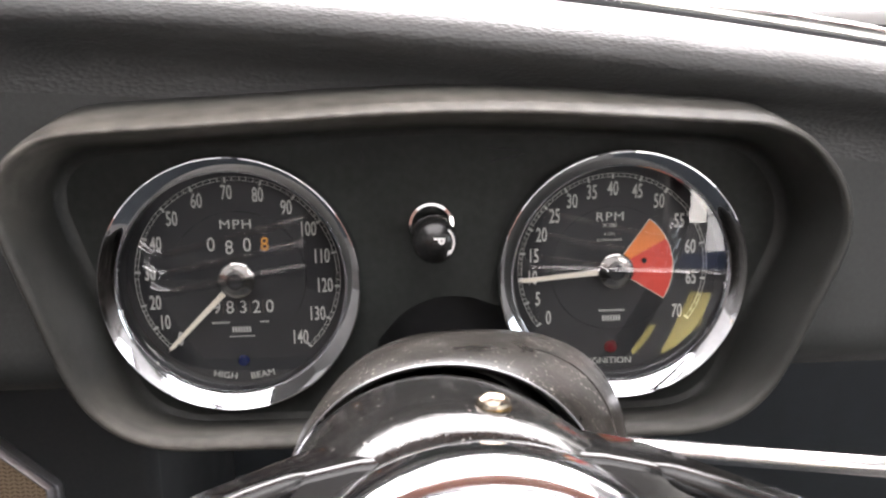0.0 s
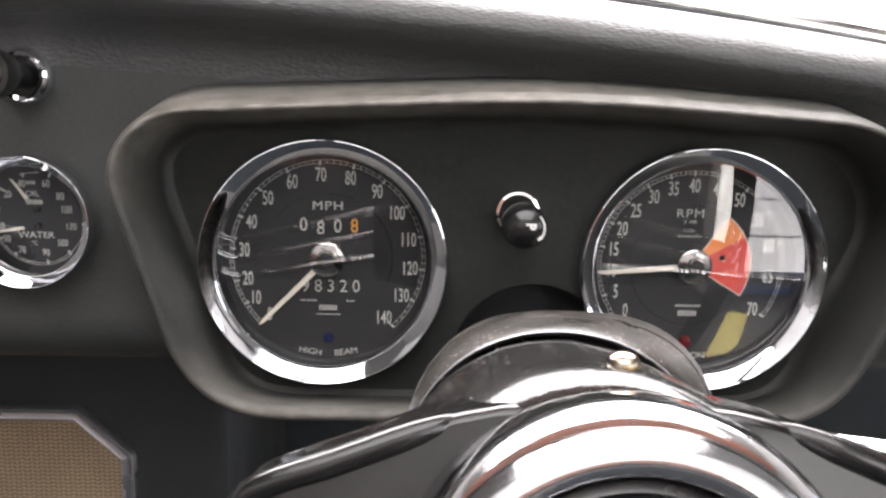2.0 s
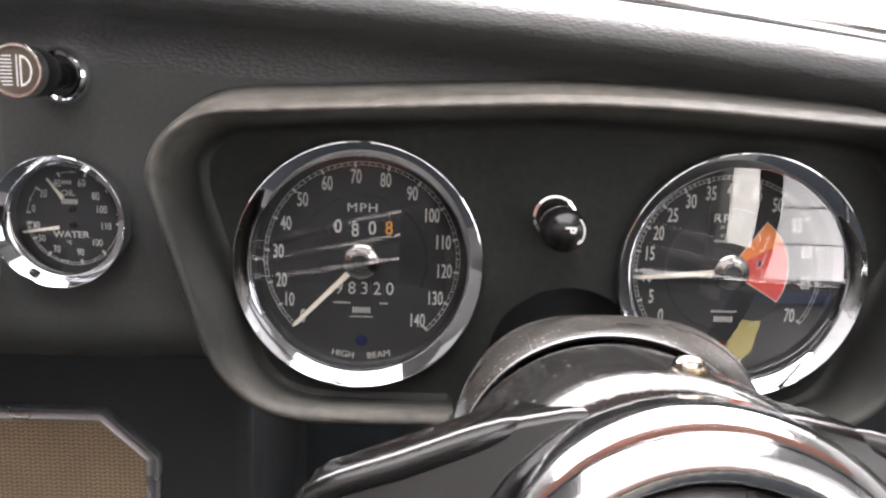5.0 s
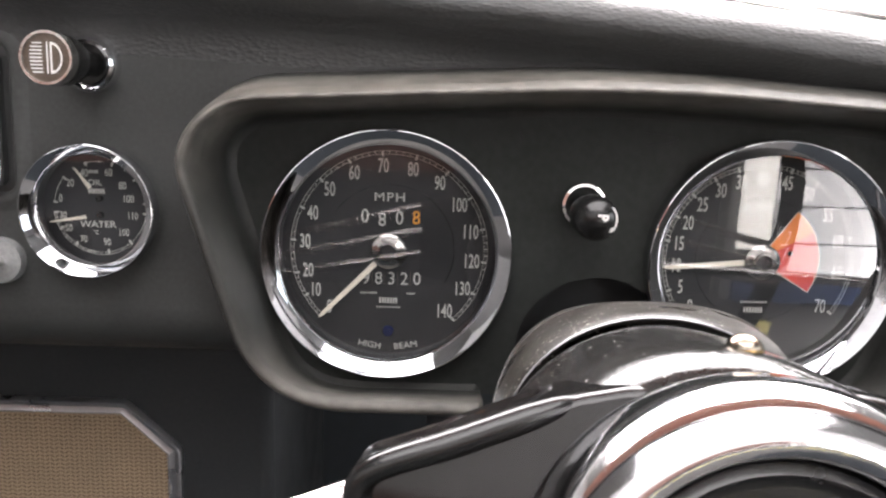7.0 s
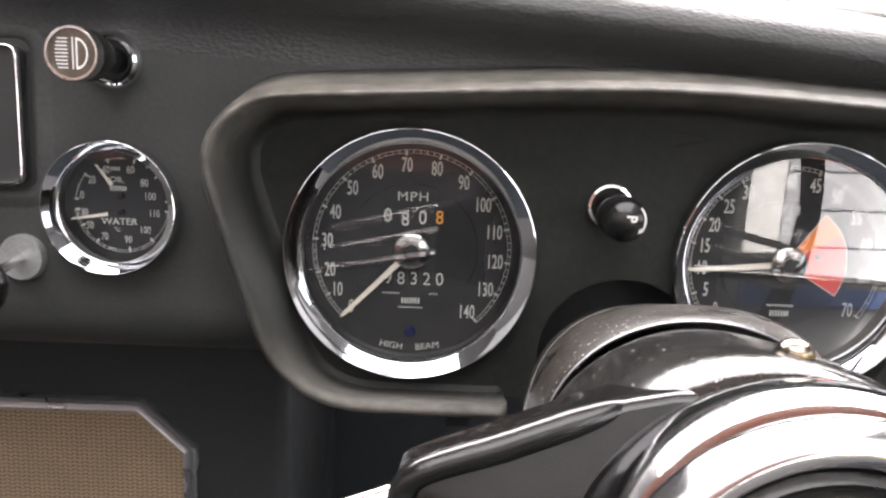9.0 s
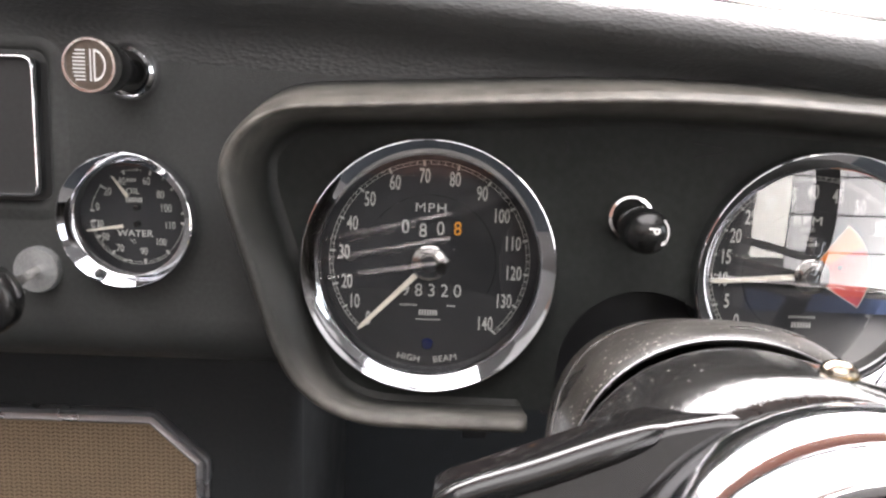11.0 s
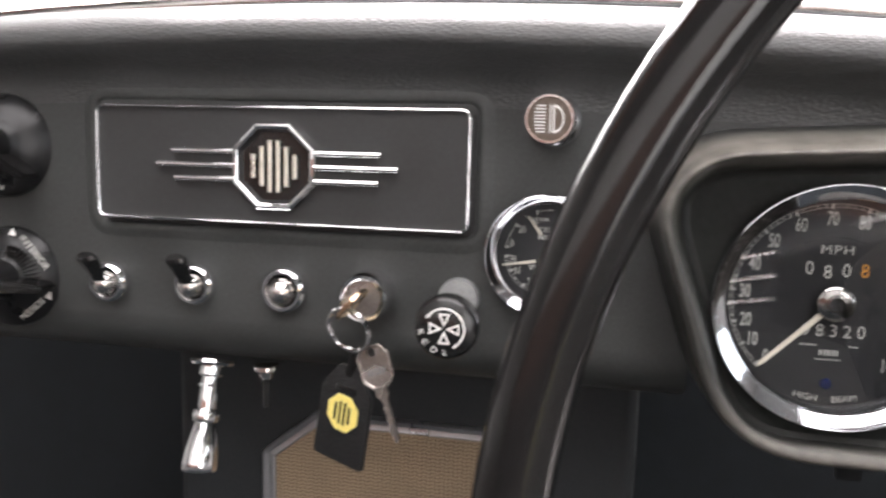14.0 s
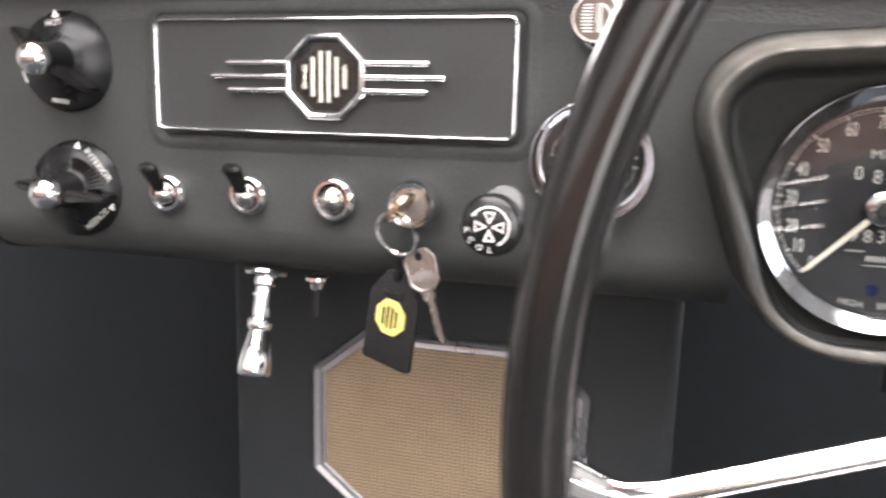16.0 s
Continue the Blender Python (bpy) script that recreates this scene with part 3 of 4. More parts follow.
part("lid", slab(lid, 0.0062, 0.0078, bevel=0.0006), VINYL, glovebox)
edge = [p for p in lid if p[0] > -0.53 and p[1] > -0.0597]
gap = [(x, 0.0076, z) for x, z in edge] + [(-0.4745, 0.0080, -0.0605), (-0.4744, 0.0094, -0.0662), (-0.4743, 0.0150, -0.0748), (-0.4742, 0.0270, -0.0820), (-0.4742, 0.0480, -0.0862)]
# black bead in place of the shade in the open lid gap
part("gap_shade", tube([(x + 0.0010, y, z) for x, y, z in gap], 0.0014, 8), DIAL, glovebox, "black bead standing in for the shaded gap round the lid")
part("pull", tube([(-0.60, 0.0035, -0.0105), (-0.488, 0.0035, -0.0095), (-0.4805, 0.0035, -0.0095), (-0.4785, 0.0035, -0.0095)], [0.0045, 0.0045, 0.0042, 0.0026], 14), CHROME, glovebox, "chrome pull strip")

bracket = tagged(part("bracket", box(0.047, 0.0595, 0.052, 0.056, -0.128, -0.087, 0.001), CONSOLE), "small dark metal bracket under the instrument pod", "bracket")
# centre console with loudspeaker panel, footwell
console = thing("console", None, "black vinyl centre console under the dash", "console")
part("body", box(-0.368, -0.05, 0.1215, 0.34, -0.62, -0.02, 0.012), CONSOLE, console)
part("front_panel", box(-0.368, -0.05, 0.1175, 0.138, -0.62, -0.02, 0.008), CONSOLE, console, "flat black front panel", angle=60)
tagged(part("bulkhead", box(-1.0, 0.6, 0.34, 0.36, FLOOR_Z + 0.002, 0.08), CARPET), "dark lined footwell bulkhead", "bulkhead", kind="structure")

# unseen floor added to darken the bezel reflections and stop bounced light
tagged(part("car_floor", box(-0.98, 0.46, -1.3, 0.338, -0.635, -0.622), CARPET), "black carpeted car floor, added unseen to darken reflections", "car floor", kind="structure")

speaker = thing("speaker_grille", None, "tan woven loudspeaker grille in an octagonal metal frame", "speaker grille")
OCT = [(-0.262, -0.1455), (-0.138, -0.1455), (-0.1065, -0.1745), (-0.1065, -0.250), (-0.138, -0.279), (-0.262, -0.279), (-0.2985, -0.250), (-0.2985, -0.1745)]
oct_path = rounded([(x, z, 0.004) for x, z in OCT], 3)
part("frame", sweep(oct_path, [(0.0024, 0.118), (0.0022, 0.1132), (0.0012, 0.1122), (-0.0002, 0.1124), (-0.0012, 0.1140), (-0.0020, 0.1148), (-0.0042, 0.1146), (-0.0056, 0.1138), (-0.0066, 0.1144), (-0.0070, 0.118)]), GREY_TRIM, speaker, "brushed grey metal frame", angle=50)
cloth = part("cloth", slab([(x * 0.975 - 0.00506, z * 0.965 - 0.0075) for x, z in OCT], 0.1155, 0.118), GRILLE, speaker, "tan moulded grille cloth", smooth=False)


# ---- instruments ----
FACES = {}


def dial_body(name, at, R, face_y, label, category, inner=0.865):
    g = thing(name, pose(at[0], 0, at[1]), label, category)
    part("case", lathe([(R * 0.94, 0.003), (R * 0.94, 0.06), (0, 0.06)], 48), DIAL, g)
    part("bezel", lathe([(R, 0.0045), (R, -0.0008), (R * 0.995, -0.0024), (R * 0.986, -0.0031), (R * 0.978, -0.0032), (R * 0.970, -0.0029), (R * 0.964, -0.0027), (R * (inner + 0.02), 0.0003), (R * (inner + 0.012), 0.0007), (R * inner, 0.0018), (R * inner, 0.0035)], 96), BEZEL_CHROME, g, "polished chrome bezel", angle=30)
    part("inner_wall", lathe([(R * (inner + 0.002), 0.003), (R * 0.885, face_y + 0.0005)], 64), DIAL, g)
    FACES[name] = part("dial_face", lathe([(0, face_y), (R * 0.885, face_y), (R * 0.885, face_y + 0.001)], 64), DIAL, g, "matt black dial", smooth=False)
    glass = part("glass", lathe([(0, 0.0), (R * (inner + 0.001), 0.0)], 64), GLASS, g, "clear dial glass")
    glass.matrix_basis = pose(0, 0.0036, 0, 2.45, 0, -0.3)
    glass.visible_shadow = False
    return g


def ticks(parent, y, spans, mat=PRINT):
    """Scale marks as one printed mesh: (angle, r0, r1, width)."""
    bm = bmesh.new()
    for a, r0, r1, w in spans:
        t = radians(a)
        u, v = Vector((math.sin(t), math.cos(t))), Vector((math.cos(t), -math.sin(t)))
        pts = [u * r0 - v * w / 2, u * r1 - v * w / 2, u * r1 + v * w / 2, u * r0 + v * w / 2]
        slab([tuple(p) for p in pts], y, y + 0.00008, bm)
    part("scale_marks", bm, mat, parent, smooth=False, kind="stuff")


def arc_line(parent, y, r, a0, a1, w, mat=PRINT, name="scale_line"):
    printed(sector(r - w / 2, r + w / 2, a0, a1, step=60), y, mat, parent, name)


def needle(parent, angle, length, tail, width, y, tip=0.3):
    t = radians(angle)
    u, v = Vector((math.sin(t), math.cos(t))), Vector((math.cos(t), -math.sin(t)))
    pts = [u * tail - v * width / 2, u * (length * 0.93) - v * width * 0.36, u * length, u * (length * 0.93) + v * width * 0.36, u * tail + v * width / 2]
    part("needle", slab([tuple(p) for p in pts], y, y + 0.0006), NEEDLE, parent, "cream needle", smooth=False)


speedo = dial_body("speedometer", SP, R_BIG, FACE, "black-faced chrome-rimmed speedometer reading zero", "gauge")
tacho = dial_body("tachometer", TA, R_BIG, FACE, "black-faced chrome-rimmed rev counter with red sector", "gauge")


def speedo_angle(v):
    return -105.5 + (v - 20) * 2.02 if v >= 20 else -135 + 1.475 * v


def tacho_angle(v):
    return float(np.interp(v, [0, 5, 10, 20, 30, 40, 50, 60, 65, 70], [-127, -111, -95, -63.5, -31.5, -1.5, 33.5, 75, 97.5, 124]))


BOSS = [(0.0033, FACE - 0.003), (0.0034, FACE - 0.0076), (0.0037, FACE - 0.0082), (0.0041, FACE - 0.0081), (0.0046, FACE - 0.0071), (0.0060, FACE - 0.0066), (0.0074, FACE - 0.0063), (0.0081, FACE - 0.0058), (0.0083, FACE - 0.0050), (0.0080, FACE - 0.0042), (0.0050, FACE - 0.0038), (0.0045, FACE - 0.0002)]


def speedo_dial():
    y = FACE - 0.0002
    for v in range(0, 141, 10):
        a = radians(speedo_angle(v))
        r = 0.0387
        at = (r * math.sin(a) * 1.0, r * math.cos(a))
        lettering(str(v), 0.0064, at, PRINT, FACES["speedometer"], y, "numeral", wide=0.56, bold=0.010)
    ticks(FACES["speedometer"], y, [(speedo_angle(v), 0.0428 if v % 10 == 0 else 0.0438, 0.0453, 0.0009 if v % 10 == 0 else 0.0003) for v in range(0, 141, 2)])
    arc_line(FACES["speedometer"], y, 0.0438, speedo_angle(0), speedo_angle(140), 0.0002)
    arc_line(FACES["speedometer"], y, 0.0453, speedo_angle(0), speedo_angle(140), 0.0002)
    arc_line(FACES["speedometer"], y, 0.0300, 0, 359.9, 0.00025, KNOB_BLACK)
    lettering("MPH", 0.0041, (0.0, 0.0243), PRINT, FACES["speedometer"], y, wide=1.15, spacing=1.15)
    for k, (ch, dz) in enumerate((("0", 0.0), ("8", -0.0015), ("0", -0.0005))):
        lettering(ch, 0.0063, (-0.0112 + 0.0079 * k, 0.0155 + dz), PRINT, FACES["speedometer"], y, "trip_digit", wide=0.86)
    lettering("8", 0.0062, (0.0123, 0.0152), AMBER_PRINT, FACES["speedometer"], y, "trip_digit", wide=0.86)
    for k, ch in enumerate("98320"):
        lettering(ch, 0.0059, (-0.0105 + 0.0059 * k, -0.0134), PRINT, FACES["speedometer"], y, "odometer_digit", wide=0.92)
    for k in range(4):
        printed([(-0.0076 + 0.0059 * k + dx, z) for dx, z in ((-0.0001, -0.0166), (0.0001, -0.0166), (0.0001, -0.0102), (-0.0001, -0.0102))], y, BRONZE, FACES["speedometer"], "drum_gap")
    for x, w in ((-0.009, 0.008), (0.0105, 0.004)):
        bar_row(x - w / 2, x + w / 2, -0.0209, -0.0201, int(w / 0.0008), y, PRINT, FACES["speedometer"], "small_print")
    bar_row(-0.0042, 0.0045, -0.0252, -0.0226, 7, y, PRINT, FACES["speedometer"])
    bar_row(-0.0055, 0.006, -0.0274, -0.0268, 9, y, PRINT, FACES["speedometer"], "small_print")
    lettering("HIGH", 0.0030, (-0.0085, -0.0452), PRINT, FACES["speedometer"], y, wide=1.05, turn=9)
    lettering("BEAM", 0.0030, (0.0083, -0.0452), PRINT, FACES["speedometer"], y, wide=1.05, turn=-9)
    part("warning_lamp", lathe([(0, FACE - 0.0014), (0.0022, FACE - 0.001), (0.0028, FACE)], 20, at=(0.0, -0.0388)), BLUE_LENS, FACES["speedometer"], "dark blue high-beam lamp")
    needle(speedo, speedo_angle(0), 0.0452, 0.0050, 0.0026, FACE - 0.0045)
    part("needle_boss", lathe(BOSS, 40), BOSS_CHROME, speedo, "chrome needle boss")
    # black disc in place of the shaded hole through the boss
    part("boss_hole_disc", lathe([(0, FACE - 0.0062), (0.0034, FACE - 0.0060), (0.0034, FACE - 0.003)], 24), DIAL, speedo, "black disc standing in for the dark hole in the boss")


def tacho_dial():
    y = FACE - 0.0002
    for v in range(0, 71, 5):
        a = radians(tacho_angle(v))
        lettering(str(v), 0.0064, (0.0372 * math.sin(a), 0.0372 * math.cos(a)), PRINT, FACES["tachometer"], y, "numeral", wide=0.56, bold=0.010)
    ticks(FACES["tachometer"], y, [(tacho_angle(v), 0.0415 if v % 5 == 0 else 0.0425, 0.0440, 0.0009 if v % 5 == 0 else 0.0003) for v in range(0, 71, 1)])
    arc_line(FACES["tachometer"], y, 0.0425, tacho_angle(0), tacho_angle(70), 0.0002)
    arc_line(FACES["tachometer"], y, 0.0440, tacho_angle(0), tacho_angle(70), 0.0002)
    part("centre_disc", lathe([(0, FACE - 0.00025), (0.0286, FACE - 0.00025), (0.0292, FACE)], 64), DIAL, FACES["tachometer"], smooth=False)
    printed(sector(0.0, 0.0280, 35.5, 61), FACE - 0.0004, ORANGE, FACES["tachometer"], "orange_sector")
    printed(sector(0.0, 0.0280, 61, 121), FACE - 0.0004, RED, FACES["tachometer"], "red_sector")
    arc_line(FACES["tachometer"], FACE - 0.0006, 0.0280, 35.5, 121, 0.0003, NEEDLE, "sector_edge")
    for a in (35.5, 121):
        u, v = Vector((math.sin(radians(a)), math.cos(radians(a)))), Vector((math.cos(radians(a)), -math.sin(radians(a)))) * 0.00015
        printed([tuple(u * 0.006 - v), tuple(u * 0.0281 - v), tuple(u * 0.0281 + v), tuple(u * 0.006 + v)], FACE - 0.0006, NEEDLE, FACES["tachometer"], "sector_edge")
    part("screw_hole", lathe([(0, FACE - 0.0007), (0.0012, FACE - 0.0007), (0.0014, FACE - 0.0004)], 16, at=(0.0145, 0.0035)), BLACK_PLASTIC, FACES["tachometer"], "small dark hole")
    lettering("RPM", 0.0040, (-0.002, 0.0243), PRINT, FACES["tachometer"], FACE - 0.0004, wide=1.15, spacing=1.15)
    lettering("X 100", 0.0018, (-0.002, 0.0203), PRINT, FACES["tachometer"], FACE - 0.0004)
    lettering("6 CYL", 0.0014, (-0.002, 0.0163), PRINT, FACES["tachometer"], FACE - 0.0004)
    lettering("NEGATIVE EARTH", 0.0010, (-0.002, 0.0135), PRINT, FACES["tachometer"], FACE - 0.0004)
    bar_row(-0.0062, 0.0062, -0.0202, -0.0192, 11, FACE - 0.0004, PRINT, FACES["tachometer"], "small_print")
    bar_row(-0.0045, 0.0045, -0.0247, -0.0221, 7, FACE - 0.0004, PRINT, FACES["tachometer"])
    lettering("IGNITION", 0.0030, (0.0, -0.0440), PRINT, FACES["tachometer"], y, wide=1.05)
    part("warning_lamp", lathe([(0, FACE - 0.0014), (0.0026, FACE - 0.001), (0.0032, FACE)], 20, at=(0.0, -0.0375)), RED_LENS, FACES["tachometer"], "dark red ignition lamp")
    needle(tacho, tacho_angle(10), 0.0450, 0.0050, 0.0026, FACE - 0.0045)
    part("needle_boss", lathe(BOSS, 40), BOSS_CHROME, tacho, "chrome needle boss")
    # black disc for the boss's shaded hole, as on the speedometer
    part("boss_hole_disc", lathe([(0, FACE - 0.0062), (0.0034, FACE - 0.0060), (0.0034, FACE - 0.003)], 24), DIAL, tacho, "black disc standing in for the dark hole in the boss")


speedo_dial()
tacho_dial()

dual = dial_body("oil_water_gauge", OG, R_SMALL, 0.013, "small chrome-rimmed oil pressure and water temperature gauge", "gauge", 0.83)


def dual_dial():
    y = 0.0128
    up, down = (-0.0014, 0.0065), (-0.0014, -0.0035)
    for txt, x, z in (("0", -0.0180, 0.0040), ("20", -0.0133, 0.0110), ("40", -0.0069, 0.0157), ("60", 0.0042, 0.0161), ("80", 0.0103, 0.0103), ("100", 0.0129, 0.0043)):
        lettering(txt, 0.0035, (x, z), PRINT, FACES["oil_water_gauge"], y, "numeral", wide=0.72)
    for txt, x, z in (("110", 0.0146, -0.0034), ("100", 0.0103, -0.0110), ("90", 0.0023, -0.0156), ("70", -0.0084, -0.0145), ("50", -0.0149, -0.0095), ("30", -0.0172, -0.0037)):
        lettering(txt, 0.0033, (x, z), PRINT, FACES["oil_water_gauge"], y, "numeral", wide=0.72)
    lettering("OIL", 0.0026, (-0.0021, 0.0114), PRINT, FACES["oil_water_gauge"], y, wide=1.1)
    bar_row(-0.0052, 0.0024, 0.0064, 0.0086, 7, y, PRINT, FACES["oil_water_gauge"])
    bar_row(-0.0046, -0.0002, 0.0155, 0.0170, 4, y, PRINT, FACES["oil_water_gauge"], "small_print")
    lettering("WATER", 0.0029, (-0.0015, -0.0075), PRINT, FACES["oil_water_gauge"], y, wide=1.15, bold=0.01)
    lettering("\u00b0C", 0.0018, (-0.0026, -0.0112), PRINT, FACES["oil_water_gauge"], y)
    printed([(-0.0070, -0.0202), (-0.0035, -0.0202), (-0.0035, -0.0197), (-0.0070, -0.0197)], y, PRINT, FACES["oil_water_gauge"], "small_print")
    ticks(FACES["oil_water_gauge"], y, [(-84 + 168 * k / 10, 0.0195 if k % 2 == 0 else 0.0203, 0.0215, 0.0008 if k % 2 == 0 else 0.0003) for k in range(11)])
    arc_line(FACES["oil_water_gauge"], y, 0.0209, -84, -50, 0.00025)
    arc_line(FACES["oil_water_gauge"], y, 0.0209, -20, 5, 0.00025)
    ticks(FACES["oil_water_gauge"], y, [(a, 0.0192, 0.0215, 0.0009) for a in (-97, -118, -145, 172, 140, 97)] + [(a, 0.0203, 0.0215, 0.0003) for a in (-104, -110, -130, -155, -170, 155)])
    arc_line(FACES["oil_water_gauge"], y, 0.0205, 97, 263, 0.0002)
    arc_line(FACES["oil_water_gauge"], y, 0.0215, 140, 263, 0.0002)
    for at, ang, ln in (((0.0, 0.0042), -37, 0.0170), ((0.0, -0.0032), -99, 0.0225)):
        t = radians(ang)
        u, v = Vector((math.sin(t), math.cos(t))), Vector((math.cos(t), -math.sin(t)))
        o = Vector(at)
        pts = [o + u * 0.006 - v * 0.0008, o + u * ln - v * 0.0003, o + u * ln + v * 0.0003, o + u * 0.006 + v * 0.0008]
        part("needle", slab([tuple(p) for p in pts], 0.0105, 0.011), NEEDLE, dual, "cream needle", smooth=False)
        part("pivot", lathe([(0, 0.0102), (0.0012, 0.0104), (0.0014, 0.013)], 16, at=at), BLACK_PLASTIC, FACES["oil_water_gauge"])


dual_dial()

# ---- radio blanking plate ----
plate = thing("radio_blanking_plate", None, "black radio blanking plate with chrome border and octagonal badge", "blanking plate")
PLATE = rounded([(-0.3415, 0.0555, 0.005), (-0.1405, 0.0555, 0.005), (-0.1405, -0.0035, 0.005), (-0.3415, -0.0035, 0.005)], 5)
part("plate", slab(PLATE, 0.0035, 0.0085), PLATE_BLACK, plate, smooth=False)
part("border", sweep(PLATE, [(0.0006, 0.004), (0.0006, 0.0022), (0.0003, 0.0013), (0.0, 0.0010), (-0.0004, 0.0009), (-0.0008, 0.0012), (-0.0011, 0.0020), (-0.0011, 0.004)]), CHROME, plate, "thin chrome border", angle=40)
part("backing", slab([(-0.352, 0.065), (-0.130, 0.065), (-0.130, -0.014), (-0.352, -0.014)], 0.0092, 0.013), PLATE_BLACK, plate, smooth=False)
BADGE = (-0.2405, 0.0257)


def octagon(at, r, squeeze=1.0):
    return [(at[0] + squeeze * r * math.cos(radians(22.5 + 45 * k)), at[1] + r * math.sin(radians(22.5 + 45 * k))) for k in range(8)]


part("badge_ring", sweep(octagon(BADGE, 0.0208, 1.03), [(0.0008, 0.0035), (0.0006, -0.0004), (0.0, -0.0010), (-0.0010, -0.0013), (-0.0020, -0.0010), (-0.0027, -0.0002), (-0.003, 0.0035)]), CHROME, plate, "chrome octagonal badge ring", angle=30)
badge_field = part("badge_field", slab(octagon(BADGE, 0.0185, 1.03), 0.0026, 0.0035), BLACK_PLASTIC, plate, smooth=False)


def stroke(points, w, y0, y1, mat, parent, name, at=(0, 0)):
    """A flat bar along a short line."""
    (x0, z0), (x1, z1) = points
    d = Vector((x1 - x0, z1 - z0)).normalized() * (w / 2)
    n = Vector((-d.y, d.x))
    pts = [(at[0] + p[0] + q.x, at[1] + p[1] + q.y) for p, q in (((x0, z0), -n), ((x1, z1), -n), ((x1, z1), n), ((x0, z0), n))]
    if mat is SATIN:
        mid = [(at[0] + p[0], y0 + w * 0.5, at[1] + p[1]) for p in points]
        return part(name, tube(mid, w / 2, 10), mat, parent)
    return part(name, slab(pts, y0, y1, bevel=min(0.0003, w / 4)), mat, parent, smooth=False)


EMBLEM = [((-0.0112, 0.0060), (-0.0112, -0.0060)), ((-0.0066, 0.0100), (-0.0066, -0.0100)), ((-0.0022, 0.0130), (-0.0022, -0.0130)),
          ((0.0022, 0.0130), (0.0022, -0.0130)), ((0.0066, 0.0100), (0.0066, -0.0100)), ((0.0112, 0.0060), (0.0112, -0.0060))]
for bar in EMBLEM:
    stroke(bar, 0.0025, -0.0005, 0.003, SATIN, badge_field, "emblem_bar", BADGE)
for side in (-1, 1):
    for dz, ln in ((0.0070, 0.0560), (0.0, 0.0648), (-0.0070, 0.0550)):
        x0, x1 = sorted((BADGE[0] + side * 0.0205, BADGE[0] + side * ln))
        bar_top = part("badge_bar", tube([(x0, 0.0012, BADGE[1] + dz), (x1, 0.0012, BADGE[1] + dz)], 0.0017, 14, flat=1.3), CHROME, plate, "chrome speed bar", angle=50)
        part("bar_foot", box(x0 + 0.001, x1 - 0.001, 0.0012, 0.0042, BADGE[1] + dz - 0.0009, BADGE[1] + dz + 0.0009), CHROME, bar_top)


# ---- knobs and switches ----
def lamp_switch():
    g = thing("lamp_switch", pose(-0.1008, 0, 0.0505), "pull-out lamp switch knob with headlamp symbol", "switch")
    part("base_ring", lathe([(0.0126, 0.008), (0.0126, 0.0050), (0.0118, 0.0026), (0.0102, 0.0012), (0.0086, 0.0018), (0.0076, 0.006)], 40), CHROME, g, "chrome base ring")
    part("shaft", lathe([(0.0055, 0.008), (0.0055, -0.016)], 24), BLACK_PLASTIC, g)
    part("knob", lathe([(0.0056, -0.012), (0.0090, -0.0135), (0.0101, -0.018), (0.0104, -0.028), (0.0097, -0.031)], 40), BLACK_PLASTIC, g, "black knob")
    part("knob_ring", lathe([(0.0104, -0.027), (0.0107, -0.0305), (0.0102, -0.0325), (0.0093, -0.0325), (0.0089, -0.0315)], 40), WORN_CHROME, g, "worn chrome edge ring")
    top = part("knob_face", lathe([(0.0, -0.0316), (0.0092, -0.0316)], 40), BRONZE, g, "worn bronze-grey knob face", smooth=False)
    y = -0.0318
    for k in range(9):
        z = 0.0055 - 0.00137 * k
        w = (0.0038, 0.0044, 0.0047, 0.0048, 0.0048, 0.0048, 0.0047, 0.0044, 0.0038)[k]
        stroke(((-0.0016 - w, z), (-0.0016, z)), 0.0005, y, y + 0.0002, WHITE_PRINT, top, "symbol_bar")
    printed([(0.0002, -0.0060), (0.0007, -0.0060), (0.0007, 0.0060), (0.0002, 0.0060)], y, WHITE_PRINT, top, "symbol_bar")
    d = [(0.0016 + 0.0046 * math.cos(a), 0.0060 * math.sin(a)) for a in (math.pi * (k / 16 - 0.5) for k in range(17))]
    d2 = [(0.0022 + 0.0034 * math.cos(a), 0.0049 * math.sin(a)) for a in (math.pi * (k / 16 - 0.5) for k in range(17))]
    bm = sheet(d, [d2], y, 0.0002)
    part("lamp_symbol", bm, WHITE_PRINT, top, smooth=False)


def p_knob():
    g = thing("parking_lamp_knob", pose(0.1145, 0, -0.0045), "glossy round black pull knob lettered P", "knob")
    part("base_ring", lathe([(0.0104, 0.0045), (0.0104, 0.002), (0.0096, 0.0002), (0.0084, 0.0), (0.0076, 0.004)], 32), CHROME, g, "chrome base ring")
    part("stem", lathe([(0.0062, 0.0045), (0.0060, -0.012)], 24, at=(0.0, -0.0012)), BLACK_PLASTIC, g)
    top = part("knob", lathe([(0.0056, -0.008), (0.0076, -0.0105), (0.0090, -0.016), (0.0093, -0.022), (0.0088, -0.0285), (0.0073, -0.0325), (0.0, -0.0338)], 40, at=(0.0, -0.0022)), BLACK_PLASTIC, g, "glossy black knob", angle=70)
    lettering("P", 0.0040, (0.0015, -0.0010), WHITE_PRINT, top, -0.0339, wide=0.9, bold=0.03, turn=92)
    part("mark", sheet(sector(0.0068, 0.0075, 45, 122, at=(0.0, -0.0018), step=12), [], -0.0329, 0.0002), WHITE_PRINT, top, smooth=False)
    printed([(0.0044, -0.0068), (0.0062, -0.0062), (0.0068, -0.0046), (0.0050, -0.0050)], -0.0329, WHITE_PRINT, top, "arrow_head")


def washer_knob():
